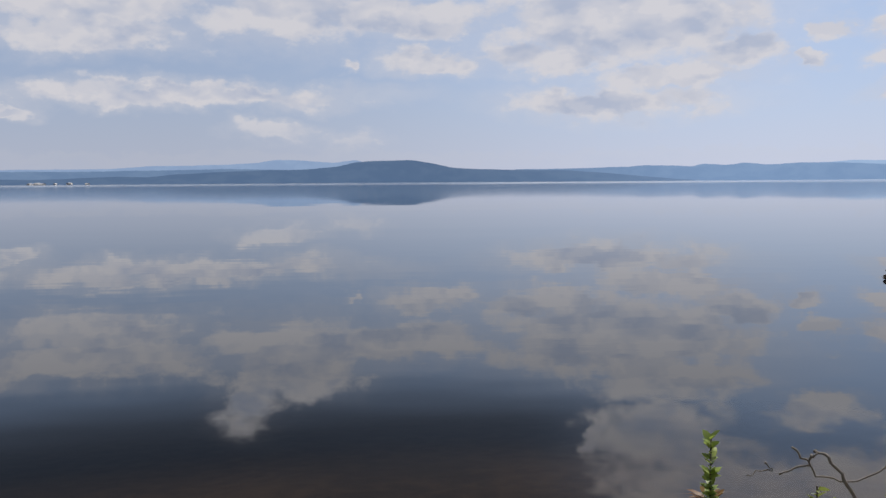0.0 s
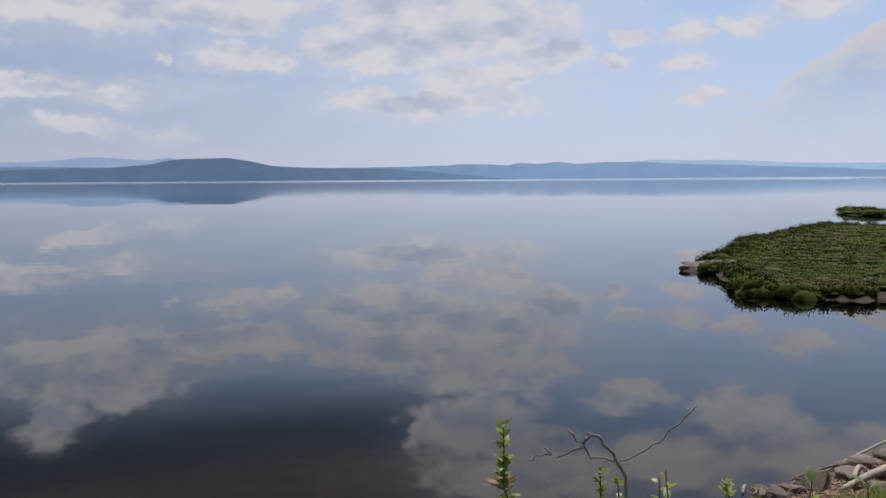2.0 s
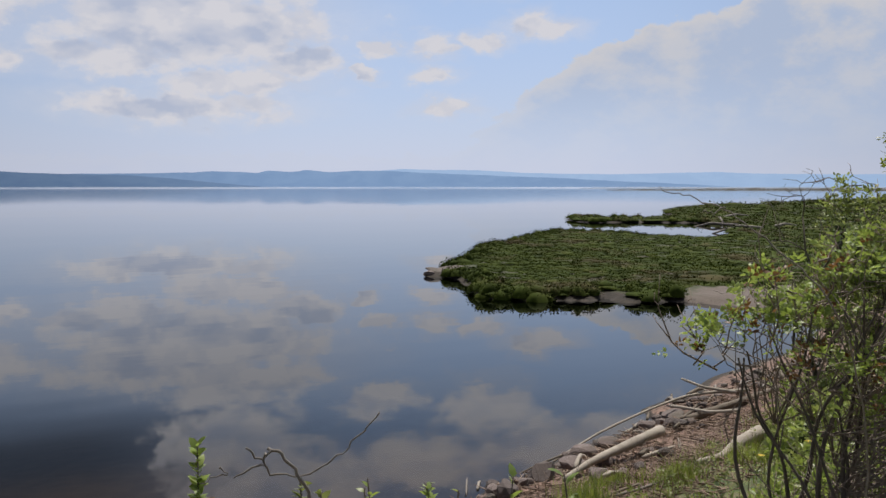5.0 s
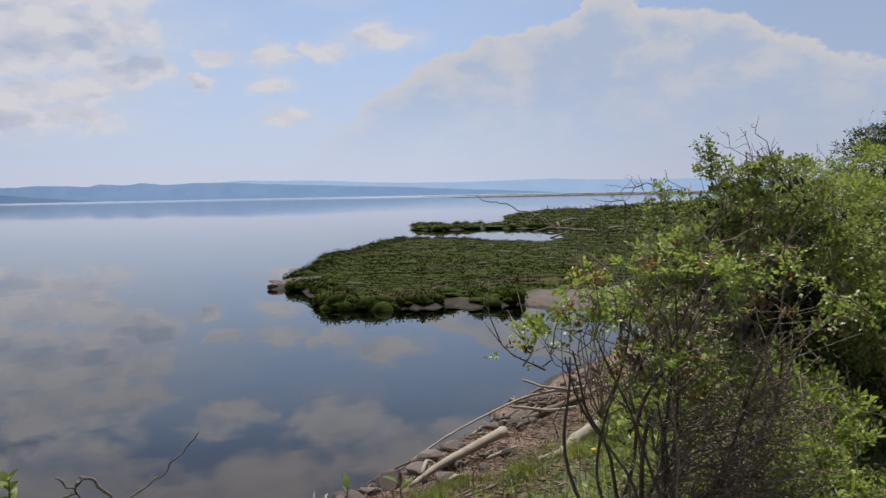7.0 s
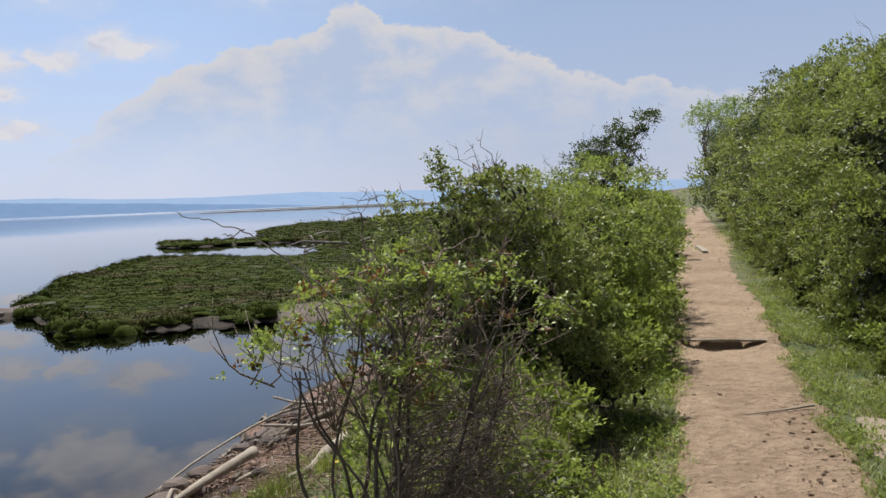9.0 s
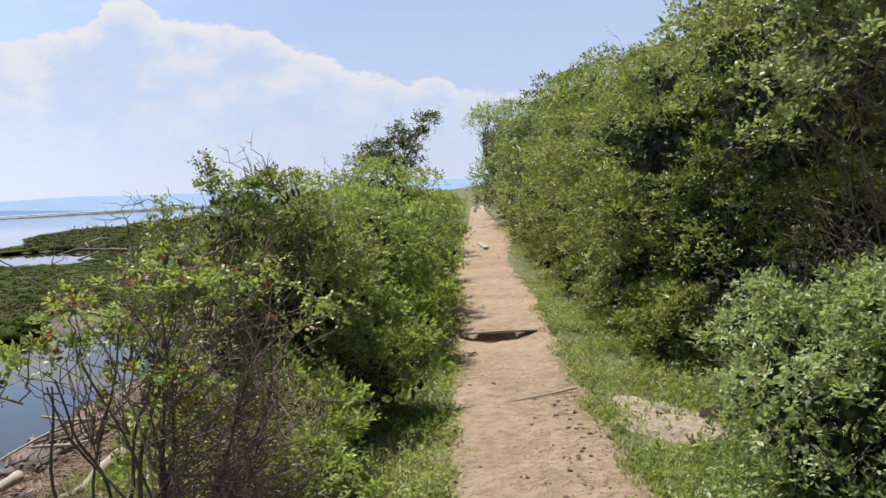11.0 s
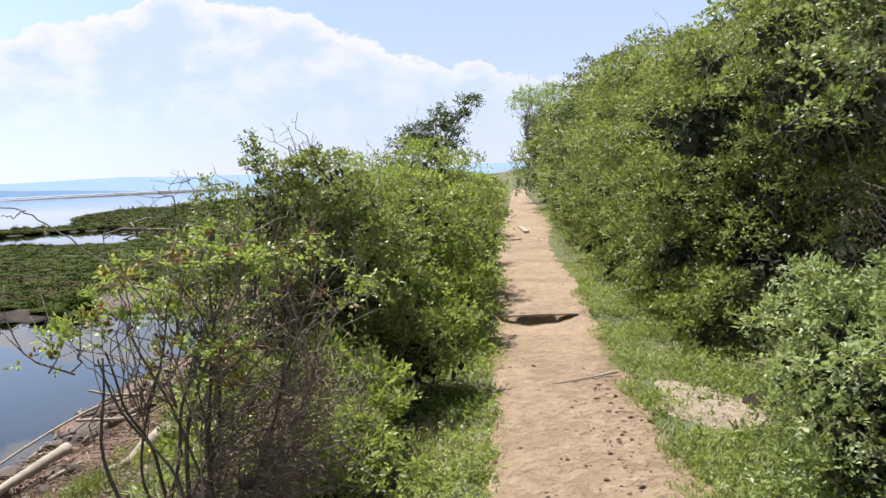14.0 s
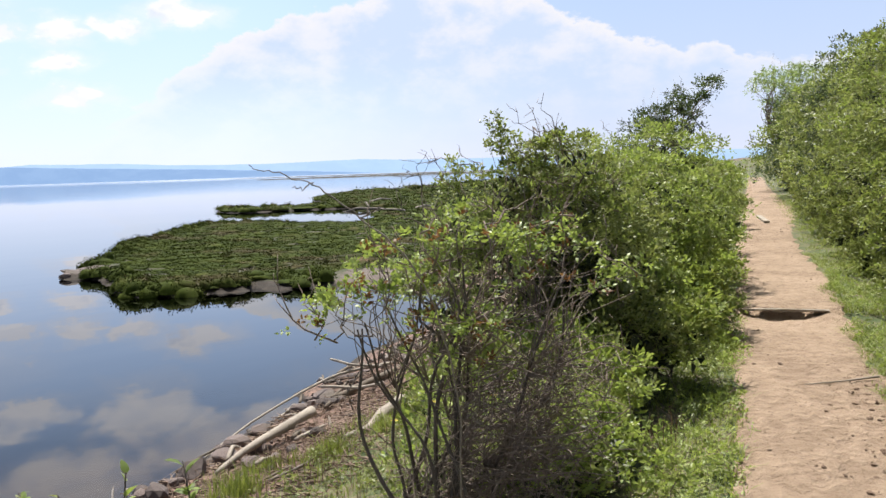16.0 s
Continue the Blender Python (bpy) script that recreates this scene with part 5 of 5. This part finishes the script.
x, y = at(24.3, -0.03)
ob.matrix_world = pose(x, y, float(level(24.3)) + 0.045, 0, 0, 24)
tagged(ob, "pale weathered plank lying on the footpath", "plank")

# no hole: a flattened lump, coloured near black for the shade inside a burrow
burrow = bmesh.new()
bmesh.ops.create_uvsphere(burrow, u_segments=18, v_segments=10, radius=1)
for v in burrow.verts:
    v.co = (v.co.x * 0.12, v.co.y * 0.16 * (1 + 0.2 * v.co.x), v.co.z * 0.05 + 0.012 * noise.noise(v.co * 3))
me = bpy.data.meshes.new("burrow")
burrow.to_mesh(me)
HOLE = material("burrow_shade", lambda t: surface(t, t.mix(t.noise(t.pos, 40, 4), (0.012, 0.008, 0.006), (0.035, 0.022, 0.015)), 0.95, t.noise(t.pos, 30, 4), 0.7, 0.02))
ob = tagged(link("burrow", me, HOLE), "animal burrow in the sandy bank, its shade painted on a flat lump", "burrow", kind="structure")
ob.matrix_world = pose(6.62, 0.60, 1.13, 0, -40, 10)

CLOD = rock_material("earth_clod", (0.10, 0.06, 0.038), (0.24, 0.158, 0.108))
CLODS = []
for k in range(4):
    me = STONES[k].copy()
    me.materials.clear()
    me.materials.append(CLOD)
    CLODS.append(me)
rng = np.random.default_rng(9)
for k in range(290):
    s = rng.uniform(3.6, 8.0) if k < 240 else rng.uniform(8, 24)
    d = rng.normal(-0.34, 0.14) + 0.5 * (k % 9 == 0) if k < 240 else rng.normal(-0.45, 0.12) * rng.choice([1, 1, -0.9])
    x, y = at(s, d)
    size = 0.005 + 0.019 * rng.random() ** 3 + 0.0005 * s
    ob = new("earth_clod", CLODS[k % 4])
    ob.matrix_world = pose(x, y, float(level(s)) + 0.014 + size * 0.25, 0, 0, rng.uniform(0, 360)) @ Matrix.Diagonal((size * 1.3, size, size * .8, 1))
    tagged(ob, "brown clod of earth on the footpath", "clod", "clods on the footpath")

# ---- shoots in the foreground ----


def shoot(name, label, foot, top, leaf, count, mat, seed, stem=BARK, wide=0.10, tip_mat=None):
    """A single upright leafy shoot."""
    rng = np.random.default_rng(seed)
    thing = tagged(new(name), label, "shoot", "young shoots on the bank")
    foot, top = np.array(foot), np.array(top)
    thing.location = foot
    line = bend((0, 0, -0.03), top - foot, rng, 0.25, 10)
    link("stem", mesh_of("stem", *tube(line, np.linspace(0.007, 0.002, 10), 5)), stem, thing)
    t = rng.uniform(0.45, 1.0, count) ** 0.8
    k = np.clip((t * 9).astype(int), 0, 8)
    pos = line[k] + (line[k + 1] - line[k]) * (t * 9 - k)[:, None]
    ang = rng.uniform(0, 6.28, count)
    out = np.stack([np.cos(ang), np.sin(ang), np.full(count, 0.7)], 1)
    v, f = leaves(pos, out + rng.normal(0, .2, out.shape), np.array([0, 0, 1.0]) + rng.normal(0, .4, out.shape), leaf * rng.uniform(.6, 1.2, count), 0.55, True)
    link("foliage", mesh_of("foliage", v, f), mat, thing)["kind"] = "stuff"
    if tip_mat:
        n = 14
        ang = rng.uniform(0, 6.28, n)
        out = np.stack([np.cos(ang), np.sin(ang), np.full(n, 0.25)], 1)
        v, f = leaves(np.repeat(line[-2:-1], n, 0) + out * 0.012, out, np.array([0, 0, 1.0]) + rng.normal(0, .3, out.shape), leaf * rng.uniform(1, 1.8, n), 0.25, True)
        link("tip_foliage", mesh_of("tip_foliage", v, f), tip_mat, thing, "thin reddish young leaves")["kind"] = "stuff"
    return thing


def foot(x, y):
    return (x, y, land1(x, y))


shoot("leafy_shoot", "upright leafy shoot with reddish tip leaves", foot(0.66, 2.45), (0.62, 2.43, 2.20), 0.034, 230, LEAF_BRIGHT, 1, tip_mat=LEAF_RED)
shoot("leafy_shoot", "small leafy shoot on the bank", foot(0.84, 2.28), (0.82, 2.26, 2.13), 0.032, 60, LEAF_MID, 2)
shoot("leafy_shoot", "small yellow-green shoot on the bank", foot(0.98, 2.2), (0.97, 2.2, 2.13), 0.034, 40, LEAF_BRIGHT, 3)
shoot("leafy_shoot", "small yellow-green shoot on the bank", foot(1.1, 2.15), (1.09, 2.13, 2.12), 0.034, 40, LEAF_BRIGHT, 4)
shoot("leafy_shoot", "small leafy shoot on the bank", foot(1.18, 2.1), (1.16, 2.09, 2.10), 0.03, 50, LEAF_MID, 5)
shoot("leafy_shoot", "small leafy shoot on the bank", foot(0.9, 2.35), (0.9, 2.33, 2.07), 0.03, 50, LEAF_MID, 6, tip_mat=LEAF_RED)
shoot("leafy_shoot", "small leafy shoot on the bank", foot(1.03, 2.35), (1.02, 2.33, 2.06), 0.03, 60, LEAF_MID, 7)
shoot("leafy_shoot", "broad-leaved yellow-green shoot on the bank", foot(1.42, 2.25), (1.42, 2.24, 2.05), 0.05, 46, LEAF_BRIGHT, 8)
shoot("leafy_shoot", "broad-leaved yellow-green shoot on the bank", foot(1.6, 2.3), (1.62, 2.28, 2.02), 0.05, 46, LEAF_BRIGHT, 9)

dead = tagged(new("dead_twig"), "curved bare grey twig on the bank", "twig")
dead.location = foot(0.68, 1.75)
o = np.array(dead.location)
rng = np.random.default_rng(4)


def twig_part(points, r0, r1, k):
    p = np.array(points) - o
    t = np.linspace(0, len(p) - 1, 4 * len(p))
    line = np.stack([np.interp(t, np.arange(len(p)), p[:, j]) for j in range(3)], 1)
    line[1:-1] = (line[:-2] + line[1:-1] * 2 + line[2:]) / 4
    link("branch", mesh_of("branch", *tube(line + rng.normal(0, 0.0022, line.shape), np.linspace(r0, r1, len(line)), 6)), DEAD, dead)


twig_part([tuple(o), (.66, 1.745, 1.9), (.65, 1.74, 2.27), (.635, 1.74, 2.31), (.60, 1.75, 2.36), (.582, 1.76, 2.372)], .0042, .0026, 0)
twig_part([(.582, 1.76, 2.372), (.57, 1.765, 2.345), (.52, 1.78, 2.322)], .003, .0016, 1)
twig_part([(.545, 1.77, 2.375), (.565, 1.765, 2.352), (.58, 1.76, 2.33), (.64, 1.74, 2.315), (.69, 1.72, 2.35), (.73, 1.70, 2.39), (.755, 1.68, 2.432)], .0023, .0013, 0)
twig_part([(.50, 1.79, 2.342), (.512, 1.785, 2.33), (.47, 1.8, 2.315)], .0016, .001, 0)

wire = tagged(new("dead_twig"), "thin arching bare twig over the shore", "twig")
wire.location = foot(2.3, 1.95)
o = np.array(wire.location)
dead = wire
twig_part([tuple(o), (2.25, 1.8, 1.6), (2.05, 1.62, 2.2), (1.83, 1.54, 2.53), (1.75, 1.58, 2.64), (1.70, 1.62, 2.69), (1.65, 1.67, 2.755), (1.61, 1.71, 2.79), (1.585, 1.73, 2.795), (1.56, 1.75, 2.812), (1.525, 1.77, 2.818), (1.5, 1.79, 2.832)], .0026, .0009, 0)
twig_part([(1.62, 1.70, 2.785), (1.59, 1.71, 2.772), (1.575, 1.72, 2.778)], .0018, .001, 1)



def dead_shrub(label, base, height, count, seed, mat):
    """A leafless shrub: a crooked stem with forked bare branches."""
    rng = np.random.default_rng(seed)
    thing = tagged(new("dead_shrub"), label, "shrub")
    thing.location = base
    main = bend((0, 0, -0.05), (rng.normal(0, .08), rng.normal(0, .08), height * 0.9), rng, 0.5, 12)
    link("stem", mesh_of("stem", *tube(main, np.linspace(0.016, 0.005, 12), 6)), mat, thing)
    for k in range(count):
        q = main[rng.integers(4, 12)]
        ang, up = rng.uniform(0, 6.28), rng.uniform(0.25, 1.1)
        tip = q + np.array([math.cos(ang), math.sin(ang), up]) * height * rng.uniform(0.08, 0.17)
        arm = eased(bend(q, tip, rng, 0.8, 8), 12)
        wood = [tube(arm, np.linspace(0.0048, 0.0014, 12), 5)]
        for _ in range(6):
            b = arm[rng.integers(3, 12)]
            wood.append(tube(bend(b, b + (tip - q) * 0.35 + rng.normal(0, 0.05, 3) * height, rng, 0.7, 5), np.linspace(0.0022, 0.0009, 5), 4))
        link("branch", mesh_of("branch", *join(wood)), mat, thing)
    return thing


dead_shrub("dark leafless shrub among the lakeside bushes", foot(4.80, 4.02), 2.1, 9, 71, BARK)
for x, y, l, a, seed in [(57, 54.2, 5, 0.3, 81), (49.5, 45.4, 4, 2.4, 82), (52, 49.4, 3, 0.9, 83), (44, 38.6, 3.5, 2.9, 84), (46, 39.5, 3, 0.2, 85)]:
    z, z2 = land1(x, y), land1(x + l * math.cos(a), y + l * math.sin(a))
    timber("driftwood_log", "grey stranded tree trunk on the marsh mud", [(x, y, z + .12), (x + l * .5 * math.cos(a), y + l * .5 * math.sin(a), max(z, z2) + .28), (x + l * math.cos(a), y + l * math.sin(a), z2 + .10)],
           .10, .05, DEAD, seed, "stranded trunks on the marsh", 7, 10)

# small yellow flowers among the weeds
rng = np.random.default_rng(61)
for k in range(14):
    x, y = rng.uniform(3.7, 4.7), rng.uniform(2.7, 3.6)
    z = land1(x, y) + rng.uniform(0.5, 0.75)
    ang = np.linspace(0, 6.28, 6)[:5]
    out = np.stack([np.cos(ang), np.sin(ang), np.full(5, 0.25)], 1)
    v, f = leaves(np.zeros((5, 3)), out, np.tile([0, 0, 1.0], (5, 1)), np.full(5, 0.022), 0.8, False)
    flower = tagged(new("flower"), "small yellow flower among green weeds", "flower", "yellow flowers")
    flower.location = (x, y, land1(x, y))
    link("stalk", mesh_of("stalk", *tube([(0, 0, 0), (0.01, 0.01, z - flower.location.z)], [0.003, 0.0015], 4)), LEAF_MID, flower)
    blossom = link("blossom", mesh_of("blossom", v, f), PETAL, flower)
    blossom.location = (0.01, 0.01, z - flower.location.z)

# ---- town on the far shore ----
WALL = material("far_white_wall", lambda t: surface(t, t.mix(t.noise(t.pos, 0.2), (0.62, 0.62, 0.62), (0.78, 0.77, 0.74)), 0.9))
ROOF = material("far_roof", lambda t: surface(t, t.mix(t.noise(t.pos, 0.3), (0.30, 0.29, 0.29), (0.45, 0.43, 0.42)), 0.9))
rng = np.random.default_rng(19)
for k in range(16):
    a = radians(rng.uniform(-24.5, -18.8) if k < 13 else rng.uniform(-40, -25))
    r = rng.uniform(2900, 3150)
    w, l, h = rng.uniform(7, 12), rng.uniform(8, 20), rng.uniform(2.5, 5)
    house = tagged(new("house"), "small white house on the far shore", "house", "houses on the far shore")
    house.location = (math.sin(a) * r, math.cos(a) * r, 0)
    house.rotation_euler = (0, 0, rng.uniform(0, 3))
    for name, mat, z0, z1, grow in (("wall", WALL, -2, h, 1.0), ("roof", ROOF, h, h + 2.5, 0.05)):
        bm = bmesh.new()
        bmesh.ops.create_cube(bm, size=1)
        for v in bm.verts:
            top = v.co.z > 0
            v.co = (v.co.x * l * (1.04 if name == "roof" else 1), v.co.y * w * (grow if top else (1.1 if name == "roof" else 1)), z1 if top else z0)
        me = bpy.data.meshes.new(name)
        bm.to_mesh(me)
        link(name, me, mat, house)
